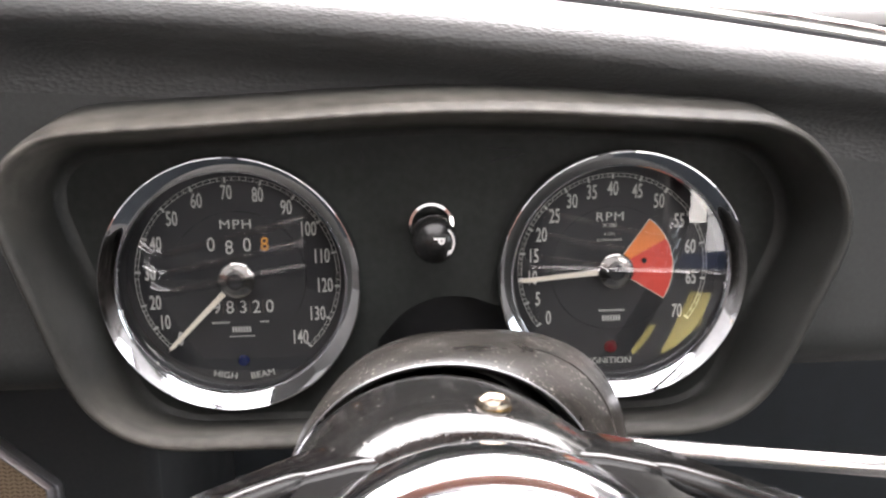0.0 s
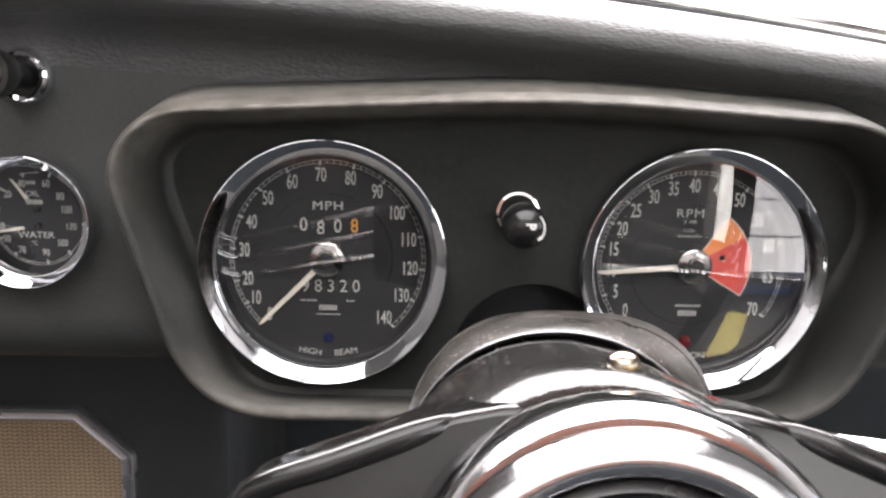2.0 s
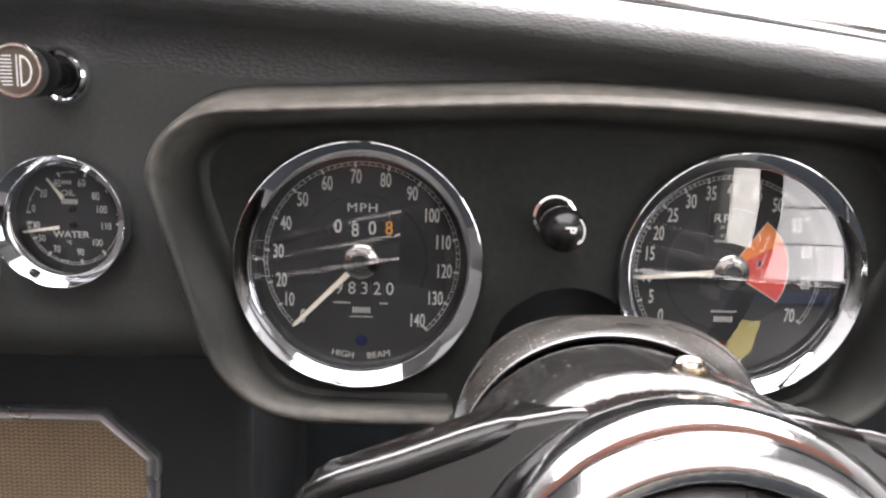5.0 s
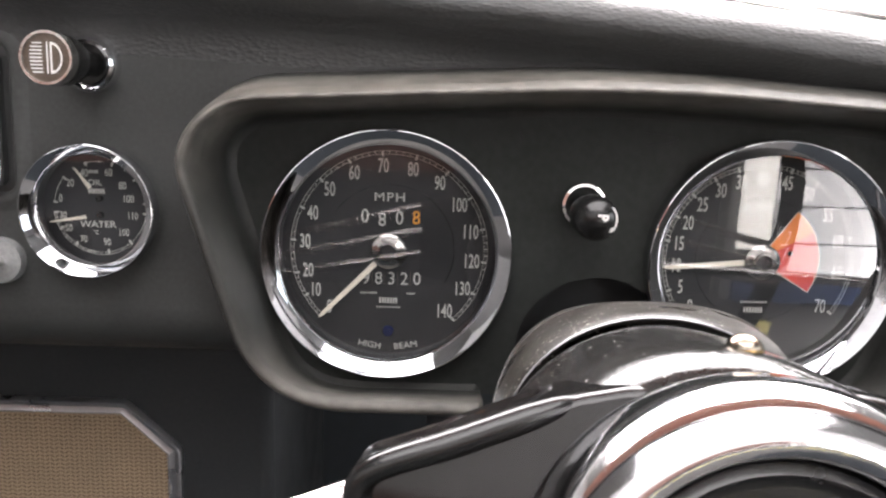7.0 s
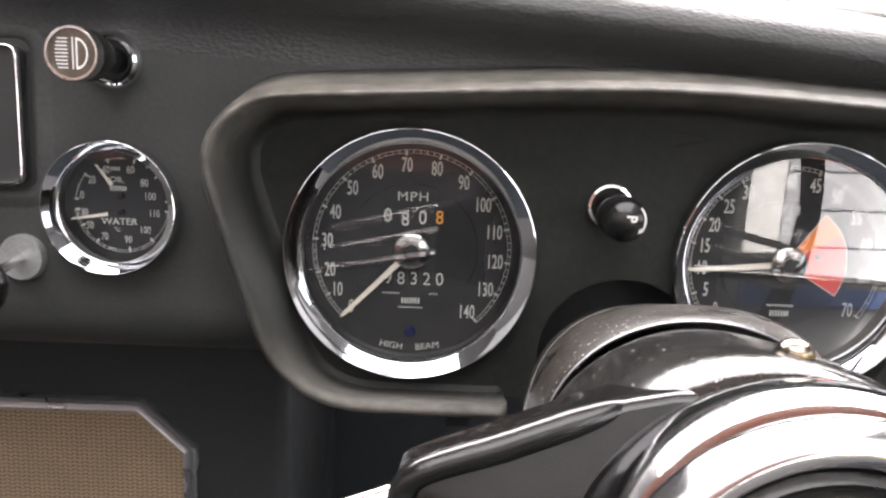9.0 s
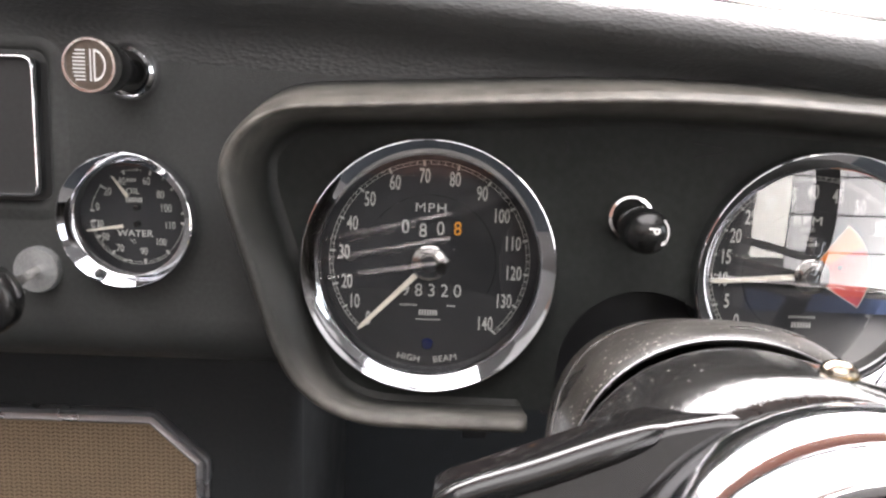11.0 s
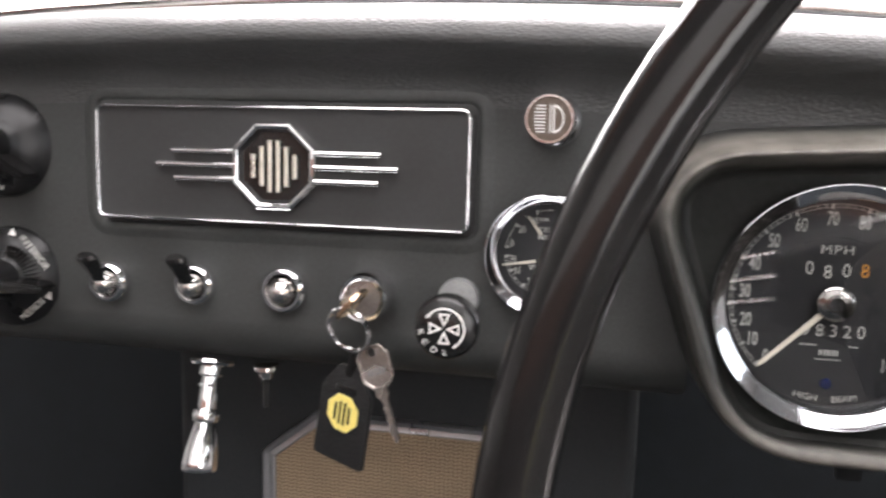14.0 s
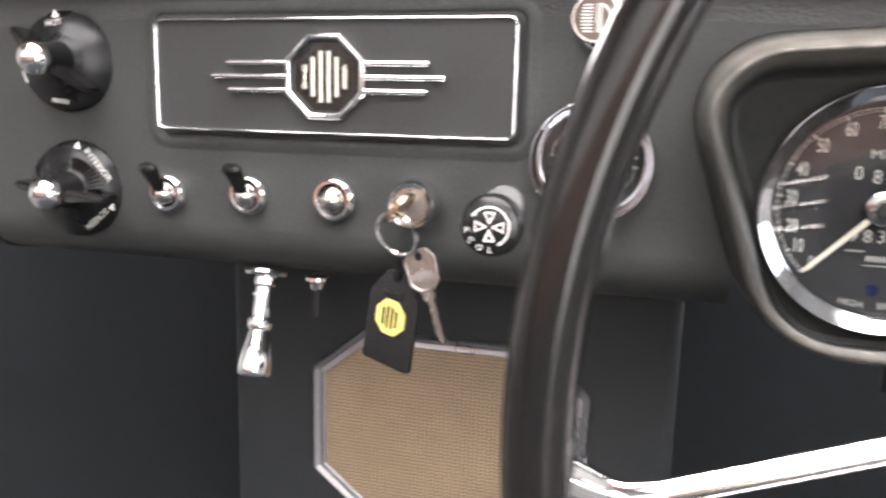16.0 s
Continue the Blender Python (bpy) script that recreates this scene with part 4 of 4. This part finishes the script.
    g = thing("wiper_knob", pose(-0.1405, 0, -0.0395), "large round black wiper knob with fan symbol", "knob")
    part("base_disc", lathe([(0.0, 0.004), (0.0098, 0.004), (0.0104, 0.0055), (0.0104, 0.008)], 32, at=(-0.0045, 0.0028)), ZINC, g, "dull zinc base disc")
    part("shaft", tube([(-0.0045, 0.006, 0.0028), (0.0, -0.034, 0.0)], 0.0022, 16), WORN_CHROME, g, "steel shaft")
    top = part("knob", lathe([(0.0, -0.0325), (0.0080, -0.0325), (0.0120, -0.0345), (0.0140, -0.0385), (0.0143, -0.0430), (0.0137, -0.0462), (0.0122, -0.0478), (0.0, -0.0482)], 48), BLACK_PLASTIC, g, "glossy black knob", angle=50)
    y = -0.0485
    for k in range(4):
        a = 90 * k
        o = [tuple(Matrix.Rotation(radians(a), 2) @ Vector(p)) for p in ((0.0, 0.0008), (0.0026, 0.0066), (-0.0026, 0.0066))]
        i = [tuple(Matrix.Rotation(radians(a), 2) @ Vector(p)) for p in ((0.0, 0.0026), (0.0015, 0.0059), (-0.0015, 0.0059))]
        part("fan_symbol", sheet(o, [i], y, 0.0002), WHITE_PRINT, top, smooth=False)
    part("arrow_arc", sheet(sector(0.0084, 0.0092, -50, 140, step=30), [], y, 0.0002), WHITE_PRINT, top, smooth=False)
    for a in (-54, 146):
        t = radians(a)
        c = Vector((0.0088 * math.sin(t), 0.0088 * math.cos(t)))
        printed([(c.x - 0.0011, c.y - 0.0009), (c.x + 0.0011, c.y - 0.0002), (c.x, c.y + 0.0012)], y, WHITE_PRINT, top, "arrow_head")
    for ch, a in zip("LOCK", (176, 205, 233, 259)):
        t = radians(a)
        lettering(ch, 0.0026, (0.0102 * math.sin(t), 0.0102 * math.cos(t)), WHITE_PRINT, top, y, turn=a - 180)


def toggle(at, lever=True):
    g = thing("toggle_switch", pose(at[0], 0, at[1]), "chrome toggle switch with black lever" if lever else "chrome push button switch", "switch", "toggle switches")
    k = 1.0 if lever else 1.08
    part("nut", lathe([(r * k, y) for r, y in ((0.0117, 0.008), (0.0117, 0.0056), (0.0110, 0.0032), (0.0095, 0.0018), (0.0082, 0.0018), (0.0073, 0.0034), (0.0068, 0.007))], 40), CHROME, g, "chrome nut")
    part("ball", lathe([(r * k, y) for r, y in ((0.0068, 0.007), (0.0066, 0.0024), (0.0055, -0.0012), (0.0032, -0.0036), (0.0, -0.0044))], 36), WORN_CHROME, g, "chrome dome", angle=70)
    if lever:
        stick = part("lever", tube([(0.0, -0.001, 0.001), (0.0, -0.0065, 0.0085), (-0.0004, -0.0115, 0.0155)], [0.0020, 0.0027, 0.0034], 16, flat=1.8), BLACK_PLASTIC, g, "flared black plastic lever")
        part("lever_tip", tube([(-0.0004, -0.0115, 0.0155), (-0.0005, -0.0125, 0.0172)], [0.0034, 0.0026], 16, flat=1.8), BLACK_PLASTIC, stick)
    return g


def heater_control(at, words, group, turn_to, ribs=False):
    g = thing("heater_control", pose(at[0], 0.001, at[1], 0, 0, 9), "black rotary heater control with chrome centre cap", "knob", group)
    R = 0.0285
    top = part("skirt", lathe([(R * 0.985, 0.008), (R, 0.0045), (R * 0.97, 0.0022), (R * 0.62, -0.002), (0.0145, -0.004)], 56), KNOB_BLACK, g, "black lettered skirt", angle=50)
    part("body", lathe([(0.0150, -0.003), (0.0108, -0.007), (0.0092, -0.015), (0.0086, -0.0265)], 40), KNOB_BLACK, g, "black tapered body")
    for a in (turn_to, turn_to + 180):
        t = radians(a)
        u = Vector((math.cos(t), math.sin(t)))
        v = Vector((-u.y, u.x))
        pts = [u * 0.004 - v * 0.0036, u * 0.0270 - v * 0.0018, u * 0.0270 + v * 0.0018, u * 0.004 + v * 0.0036]
        bm = bmesh.new()
        lower = [bm.verts.new((p.x, 0.001, p.y)) for p in pts]
        upper = [bm.verts.new((p.x * k, yy, p.y * k)) for p, k, yy in zip(pts, (1, 1.03, 1.03, 1), (-0.0265, -0.0150, -0.0150, -0.0265))]
        for k in range(4):
            bm.faces.new((lower[k], lower[(k + 1) % 4], upper[(k + 1) % 4], upper[k]))
        bm.faces.new(upper)
        bm.faces.new(lower[::-1])
        bmesh.ops.bevel(bm, geom=bm.edges[:], offset=0.0014, segments=2, affect="EDGES")
        part("wing", bm, RIM_BLACK, g, "moulded finger grip", angle=50)
    part("cap", lathe([(0.0086, -0.0255), (0.0090, -0.0275), (0.0086, -0.0300), (0.0066, -0.0325), (0.0035, -0.0338), (0.0, -0.0342)], 36), CHROME, g, "domed chrome cap", angle=70)
    if ribs:
        for k in range(11):
            t = radians(12 + 7.5 * k)
            u, v = Vector((math.sin(t), math.cos(t))), Vector((math.cos(t), -math.sin(t)))
            q = [u * 0.0125 - v * 0.0003, u * 0.0190 - v * 0.0003, u * 0.0190 + v * 0.0003, u * 0.0125 + v * 0.0003]
            part("grip_rib", slab([tuple(p) for p in q], -0.0062, -0.001), BLACK_PLASTIC, top, smooth=False)
    for text, a, r, h, turn in words:
        t = radians(a)
        slope_y = 0.0018 - 0.0042 * (R * 0.97 - r) / (R * 0.35)
        at2 = (r * math.sin(t), r * math.cos(t))
        if text == "^":
            c, s_ = math.cos(radians(turn)), math.sin(radians(turn))
            tri = [(-0.0021, -0.0018), (0.0021, -0.0018), (0.0, 0.0026)]
            printed([(at2[0] + x * c + z * s_, at2[1] - x * s_ + z * c) for x, z in tri], slope_y - 0.0016, WHITE_PRINT, top, "pointer_mark")
        elif text == "-":
            c, s_ = math.cos(radians(turn)), math.sin(radians(turn))
            for k in range(5):
                bar = [(-0.0052 + 0.0021 * k + dx, dz) for dx, dz in ((0, -0.0013), (0.0013, -0.0013), (0.0013, 0.0013), (0, 0.0013))]
                printed([(at2[0] + x * c + z * s_, at2[1] - x * s_ + z * c) for x, z in bar], slope_y - 0.0016, PRINT, top, "small_print")
        elif text == "(":
            part("arrow_arc", sheet(sector(r - 0.0005, r + 0.0005, a - 15, a + 15, step=10), [], slope_y - 0.0014, 0.0002), WHITE_PRINT, top, smooth=False)
            printed([(at2[0] - 0.0010, at2[1] + 0.0056), (at2[0] + 0.0018, at2[1] + 0.0052), (at2[0] + 0.0007, at2[1] + 0.0082)], slope_y - 0.0016, WHITE_PRINT, top, "arrow_head")
        else:
            lettering(text, h, at2, PRINT, top, slope_y - 0.0022, turn=turn, bold=0.012)
    return g


lamp_switch()
p_knob()
washer_knob()
toggle((-0.3400, -0.0400))
toggle((-0.2886, -0.0384))
toggle((-0.2375, -0.0382), lever=False)
heater_control((-0.4015, 0.0325), [("^", -8, 0.0262, 0, -8), ("HOT", -8, 0.0212, 0.0032, -8), ("-", 187, 0.0225, 0, 187), ("(", -103, 0.0262, 0, 0)], "heater controls", -38)
heater_control((-0.3995, -0.0405), [("^", 8, 0.0258, 0, 8), ("INTERIOR", 49, 0.0226, 0.0036, 51), ("^", 112, 0.0250, 0, 20), ("SCREEN", 139, 0.0222, 0.0034, 139)], "heater controls", -8, True)

# ---- ignition lock and keys ----
lock = thing("ignition_lock", pose(-0.1905, 0, -0.0373), "chrome ignition lock with key in it", "ignition lock")
part("collar", lathe([(0.0128, 0.008), (0.0130, 0.002), (0.0126, -0.006), (0.0112, -0.0085), (0.0094, -0.0080), (0.0090, -0.0065)], 40), CHROME, lock, "chrome collar")
part("barrel", lathe([(0.0092, -0.004), (0.0090, -0.0068), (0.0, -0.0070)], 32), KEY_STEEL, lock, "worn lock barrel")
key_bow = rounded([(-0.0080, -0.0070, 0.002), (-0.0086, 0.0050, 0.002), (-0.0048, 0.0098, 0.0015), (0.0048, 0.0098, 0.0015), (0.0086, 0.0050, 0.002), (0.0080, -0.0070, 0.002), (0.0035, -0.0112, 0.002), (-0.0035, -0.0112, 0.002)], 3)


def door_key(name, m, metal, label):
    key = thing(name, m, label, "key")
    bow = part("bow", sheet(key_bow, [circle((0.0, 0.0065), 0.0022, 16)], -0.0009, 0.0018), metal, key, "worn key bow", smooth=False)
    part("bow_rim", sweep(key_bow, [(0.0002, 0.0006), (0.0003, -0.0012), (-0.0003, -0.0015), (-0.0010, -0.0012), (-0.0013, -0.0006)]), metal, bow, "raised bright edge", angle=50)
    for k in range(5):
        x = -0.0046 + 0.0020 * k
        part("small_print", box(x, x + 0.0011, -0.0011, -0.0009, -0.0046, -0.0014), ZINC, bow, smooth=False)
    teeth = [(-0.0034, -0.0105), (-0.0034, -0.0150)] + [(-0.0018 + (0.0009 if i % 2 else 0.0), -0.0165 - 0.0026 * i) for i in range(8)] + [(0.0, -0.0385), (0.0018, -0.0365), (0.0018, -0.0160), (0.0030, -0.0150), (0.0030, -0.0105)]
    part("blade", slab(teeth, -0.0009, 0.0009), metal, key, "notched key blade", smooth=False)
    return key


door_key("ignition_key", pose(-0.1905, -0.0235, -0.0365, 90, 0, 0) @ pose(0, 0, 0, 0, 0, 50), GILT, "gilt ignition key standing in the lock")
door_key("spare_key", pose(-0.1802, -0.0172, -0.0674, -4, -20, -8), KEY_STEEL, "worn steel key hanging from a split ring")
RINGC = Vector((-0.1935, -0.0185, -0.0505))
split_ring = thing("split_ring", pose(*RINGC, 18, 0, -16), "thin chrome split ring on the ignition key", "key ring")
for dy in (-0.0006, 0.0006):
    part("coil", tube([(0.0115 * math.sin(a), dy, 0.0115 * math.cos(a)) for a in (2 * math.pi * k / 40 for k in range(40))], 0.0007, 8, closed=True), CHROME, split_ring)
fob = thing("key_fob", pose(-0.2008, -0.0030, -0.0985, 0, 9, -20), "black leather key fob with yellow octagonal emblem", "key fob")
part("leather", slab(rounded([(-0.0158, -0.0262, 0.002), (-0.0158, 0.0125, 0.003), (-0.0062, 0.0260, 0.003), (0.0062, 0.0260, 0.003), (0.0158, 0.0125, 0.003), (0.0158, -0.0262, 0.002)], 3), -0.0014, 0.0014, bevel=0.0006), LEATHER, fob)
part("strap_loop", tube([(0.0, -0.0005, 0.0215), (0.0022, -0.0022, 0.030), (0.0050, -0.0070, 0.0370)], [0.0030, 0.0026, 0.0020], 10, flat=0.5), LEATHER, fob)
part("strap_bar", box(-0.0066, 0.0066, -0.0022, -0.0013, 0.0122, 0.0160, 0.0004), BLACK_PLASTIC, fob, "glossy black strap bar")
emblem = part("emblem", slab(octagon((0.0, 0.0010), 0.0104), -0.0021, -0.0013, bevel=0.0003), YELLOW, fob, "yellow octagon", smooth=False)
for bar in EMBLEM[1:5]:
    q = [(x * 0.66, z * 0.47) for x, z in bar]
    stroke(q, 0.0015, -0.0024, -0.0019, BLACK_PLASTIC, emblem, "emblem_bar", (0.0, 0.0010))

# ---- map lamp ----
lamp = thing("map_lamp", pose(-0.2908, 0.0285, -0.0868, -17, 0, 0), "small chrome map lamp hanging under the dash", "map lamp")


def upright(profile, segs=28, at=(0, 0)):
    bm = lathe(profile, segs)
    bmesh.ops.rotate(bm, verts=bm.verts[:], matrix=Matrix.Rotation(radians(90), 3, "X"))
    bmesh.ops.translate(bm, verts=bm.verts[:], vec=(at[0], at[1], 0))
    return bm


part("flange", upright([(0, 0.002), (0.0125, 0.001), (0.0130, -0.0005), (0.0118, -0.0022), (0.0070, -0.0032)]), CHROME, lamp, "chrome flange")
part("collar", upright([(0.0066, -0.002), (0.0068, -0.0075), (0.0060, -0.0085), (0.0048, -0.0088)]), CHROME, lamp, "chrome collar")
part("stem", upright([(0.0050, -0.008), (0.0052, -0.0100), (0.0051, -0.0268), (0.0049, -0.028)]), CHROME, lamp, "chrome stem")
part("collar", upright([(0.0050, -0.0265), (0.0068, -0.0272), (0.0074, -0.0290), (0.0074, -0.0325), (0.0066, -0.0340), (0.0050, -0.0345)]), CHROME, lamp, "chrome collar")
part("bell", upright([(0.0054, -0.0338), (0.0062, -0.0370), (0.0080, -0.0440), (0.0093, -0.0510), (0.0098, -0.0565), (0.0096, -0.0600), (0.0086, -0.0612), (0.0, -0.0600)]), CHROME, lamp, "bulbous chrome bell", angle=60)
for a in (-0.003, 0.003):
    part("rivet", lathe([(0.0, -0.0066), (0.0009, -0.0062), (0.0010, -0.005)], 10, at=(a, -0.0135)), ZINC, lamp)
hook = thing("under_dash_screw", pose(-0.2595, 0.031, -0.0872), "small chrome fixing screw under the dash edge", "screw")
part("head", upright([(0, 0.001), (0.0068, 0.0), (0.0070, -0.0022), (0.0045, -0.0038), (0.0036, -0.0075), (0.0, -0.0082)]), WORN_CHROME, hook)
part("shank", upright([(0.0022, -0.007), (0.0020, -0.024), (0.0, -0.025)]), BLACK_PLASTIC, hook)

# ---- steering wheel ----
WHEEL = pose(0.1153, -0.186, -0.0638, -10, 0, -1.8)
wheel = thing("steering_wheel", WHEEL, "black steering wheel with chrome wire spokes and chrome hub", "steering wheel")
RIM = pose(0.0009, -0.0006, 0.0060, 6.62, 0.48, -2.70)  # the rim sits a little askew on its hub
RIM_R, RIM_Y = 0.2044, -0.0488
ring = [RIM @ Vector((RIM_R * math.sin(a), RIM_Y, RIM_R * math.cos(a))) for a in (2 * math.pi * k / 160 for k in range(160))]
part("rim", tube(ring, 0.0082, 20, closed=True), RIM_BLACK, wheel, "polished black rim")
grip = [RIM @ Vector(((RIM_R - 0.0032) * math.sin(a), RIM_Y + 0.0066, (RIM_R - 0.0032) * math.cos(a))) for a in (2 * math.pi * k / 160 for k in range(160))]
part("finger_grip", tube(grip, 0.0040, 14, closed=True), RIM_BLACK, wheel, "moulded finger ridge behind the rim")
bm = lathe([(0.030, -0.0125), (0.0425, -0.0125), (0.0442, -0.0119), (0.0456, -0.0102), (0.0466, -0.0072), (0.0472, -0.003), (0.0470, 0.003), (0.0460, 0.013), (0.0445, 0.024), (0.0437, 0.029), (0.0427, 0.0318), (0.0360, 0.0346), (0.0290, 0.0380), (0.0280, 0.0700)], 80)
for v in bm.verts:  # the boss leans up towards the shroud's mouth
    lean = min(1.0, max(0.0, (v.co.y + 0.0125) / 0.044))
    v.co.x, v.co.z = v.co.x - 0.0080 * lean, v.co.z + 0.0082 * lean
part("hub", bm, HUB_BLACK, wheel, "dusty glossy black hub boss", angle=50)
part("horn_ring", lathe([(0.0440, -0.0116), (0.0463, -0.0128), (0.0467, -0.0165), (0.0462, -0.0235), (0.0448, -0.0290), (0.0418, -0.0328), (0.0378, -0.0345), (0.0350, -0.0340), (0.0338, -0.0315), (0.0335, -0.026)], 72), RING_CHROME, wheel, "domed chrome horn ring", angle=60)
part("horn_push", lathe([(0.0336, -0.027), (0.0330, -0.0305), (0.0312, -0.0318), (0.0300, -0.0305), (0.0285, -0.0300), (0.0, -0.0325)], 56), BLACK_PLASTIC, wheel, "black horn push")
part("hub_bolt", tube([(0.0034, 0.0028, 0.0465), (0.0034, 0.0025, 0.0500), (0.0034, 0.0024, 0.0510), (0.0034, 0.0023, 0.0518), (0.0034, 0.0022, 0.0522)], [0.0039, 0.0039, 0.0034, 0.0023, 0.0009], 18), BOLT, wheel, "round-headed chrome bolt")
# brass tone put in for the warm reflection low on the bolt
part("bolt_seat", tube([(0.0034, 0.0028, 0.0465), (0.0034, 0.0026, 0.0495)], 0.0041, 18), BRASS, wheel, "brass-toned bolt seat standing in for a warm reflection")
for side in (-1, 1):
    arm = [(0.0, 0.030), (side * 0.014, 0.0425), (side * 0.024, 0.0418), (side * 0.033, 0.0400), (side * 0.042, 0.0372), (side * 0.058, 0.0310), (side * 0.0765, 0.0240), (side * 0.0795, 0.0220), (side * 0.0800, -0.0250), (side * 0.0780, -0.0270), (side * 0.050, -0.034), (side * 0.030, -0.042), (0.0, -0.045)]
    plate_arm = part("spoke_arm", slab(arm, -0.0110, 0.010, bevel=0.0025), RIM_BLACK, wheel, "black spoke arm", angle=50)
    run, radii = glide([(side * 0.031, -0.0060, 0.0385), (side * 0.037, -0.0092, 0.0374), (side * 0.045, -0.0108, 0.0347), (side * 0.058, -0.0115, 0.0298), (side * 0.0765, -0.0120, 0.0228), (side * 0.0778, -0.0118, 0.014)], [0.0008, 0.0022, 0.0029, 0.0030, 0.0028, 0.0022])
    part("arm_ridge", tube(run, radii, 14), BLACK_PLASTIC, plate_arm, "raised polished arm edge", angle=80)
    for k in range(3):
        a, b = Vector((side * 0.082, -0.0073, 0.0167 - 0.0178 * k)), Vector((side * 0.185, -0.0252, -0.0168 - 0.0145 * k))
        rod = part("spoke_rod", tube([a - (b - a) * 0.08, a, b], 0.0030, 16), ROD_CHROME, wheel, "chrome spoke rod")
        end = RIM @ Vector((side * (RIM_R - 0.002), RIM_Y + 0.001, b.z + 0.004))
        part("rod_ferrule", tube([b - (b - a) * 0.06, b.lerp(end, 0.12), b.lerp(end, 0.5) + Vector((0, 0, -0.001)), end], [0.0031, 0.0036, 0.0050, 0.0064], 14), CHROME, rod, "chrome rod ferrule")

shroud = thing("column_shroud", WHEEL, "dusty dark grey steering column shroud", "column shroud")
# the shroud along the column: depth, middle x, middle z, radius, squareness
SHROUD = [(0.060, -0.0050, 0.0085, 0.0405, 0.02), (0.0400, -0.0058, 0.0100, 0.0414, 0.02), (0.0386, -0.0058, 0.0100, 0.0420, 0.02), (0.0384, -0.0058, 0.0100, 0.0426, 0.02), (0.0392, -0.0057, 0.0099, 0.0432, 0.02), (0.0430, -0.0050, 0.0093, 0.0446, 0.027), (0.0520, -0.0033, 0.0080, 0.0468, 0.04), (0.0640, -0.0010, 0.0062, 0.0488, 0.058), (0.0780, 0.0016, 0.0042, 0.0506, 0.078), (0.0920, 0.0042, 0.0020, 0.0520, 0.094), (0.1030, 0.0060, 0.0007, 0.0527, 0.100), (0.1090, 0.0061, 0.0006, 0.0524, 0.100), (0.1135, 0.0060, 0.0006, 0.0508, 0.095), (0.1180, 0.0055, 0.0005, 0.0470, 0.08), (0.1220, 0.0045, 0.0004, 0.0410, 0.06), (0.1280, 0.0035, 0.0003, 0.0350, 0.03), (0.145, 0.0028, 0.0006, 0.0320, 0.0), (0.24, 0.0028, 0.0006, 0.0310, 0.0)]


def shroud_ring(row, a, proud=0.0):
    y, cx, cz, r, square = row
    r = r * (1 + square * math.sin(2 * a) ** 2) + proud
    return (cx + r * math.sin(a), y, cz + r * math.cos(a))


def shroud_skin(y, a, proud):
    """A point on the shroud's skin at a depth and an angle from the top."""
    rows = SHROUD[3:]
    depths = [row[0] for row in rows]
    return shroud_ring([y] + [float(np.interp(y, depths, [row[k] for row in rows])) for k in range(1, 5)], a, proud)


bm = bmesh.new()
rings = [[bm.verts.new(shroud_ring(row, 2 * math.pi * k / 96)) for k in range(96)] for row in SHROUD]
for u, v in zip(rings, rings[1:]):
    for k in range(96):
        bm.faces.new((u[k], u[(k + 1) % 96], v[(k + 1) % 96], v[k]))
part("shell", bm, DUSTY, shroud, "dusty grey shroud shell", angle=60)
part("front_edge", tube([shroud_ring(SHROUD[3], 2 * math.pi * k / 80) for k in range(80)], 0.0003, 8, closed=True), GREY_TRIM, shroud, "worn silver front edge")
for a0, a1, y0, y1 in ((-82, -22, 0.058, 0.088), (24, 78, 0.066, 0.052)):
    arc = []
    for k in range(17):
        u = k / 16
        a = radians(a0 + (a1 - a0) * u)
        arc.append(shroud_skin(y0 + (y1 - y0) * u + 0.010 * math.sin(math.pi * u), a, -0.0001))
    part("moulded_rib", tube(arc, [0.0002] + [0.0005] * 15 + [0.0002], 8), DUSTY, shroud, "raised moulded rib")
stalk = thing("indicator_stalk", None, "slim chrome indicator stalk on the steering column", "stalk")
part("rod", tube([(0.150, -0.1035, -0.0605), (0.162, -0.1045, -0.0590), (0.172, -0.1052, -0.0602), (0.30, -0.1168, -0.0701), (0.36, -0.122, -0.0748)], [0.0026, 0.0030, 0.0033, 0.0034, 0.0034], 14), STALK_CHROME, stalk)
part("root_sleeve", tube([(0.143, -0.1030, -0.0612), (0.150, -0.1035, -0.0605), (0.153, -0.1037, -0.0601)], [0.0036, 0.0036, 0.0030], 14), BLACK_PLASTIC, stalk, "black root sleeve")

# ---- windscreen rail ----
rail = thing("windscreen_rail", None, "dark windscreen base rail with pale rubber seal", "windscreen rail")
part("seal", tube([(x, 0.163, seam_z(x) + 0.0610) for x in (-0.75 + 1.25 * k / 40 for k in range(41))], 0.0045, 10), DIAL, rail, "black rubber seal")
part("frame_strip", tube([(x, 0.176, seam_z(x) + 0.0690) for x in (-0.75 + 1.25 * k / 40 for k in range(41))], 0.0075, 12), WORN_CHROME, rail, "polished frame strip")

# ---- speaker slots ----
bm = bmesh.new()
for i in range(62):
    for j in range(49):
        cx, cz = -0.2945 + 0.00305 * i, -0.1495 - 0.0026 * j
        inside = abs(cx + 0.2025) < 0.0905 and abs(cz + 0.2122) < 0.0625 and abs(cx + 0.2025) / 0.0905 + abs(cz + 0.2122) / 0.0625 < 1.62
        if not inside:
            continue
        a = radians(32 if i % 2 else -32)
        u, v = Vector((math.cos(a), math.sin(a))) * 0.00125, Vector((-math.sin(a), math.cos(a))) * 0.00042
        q = [Vector((cx, cz)) + w for w in (-u - v, u - v, u + v, -u + v)]
        slab([tuple(p) for p in q], 0.11535, 0.1156, bm)
part("slot_pattern", bm, GRILLE_HOLE, cloth, smooth=False, kind="stuff")
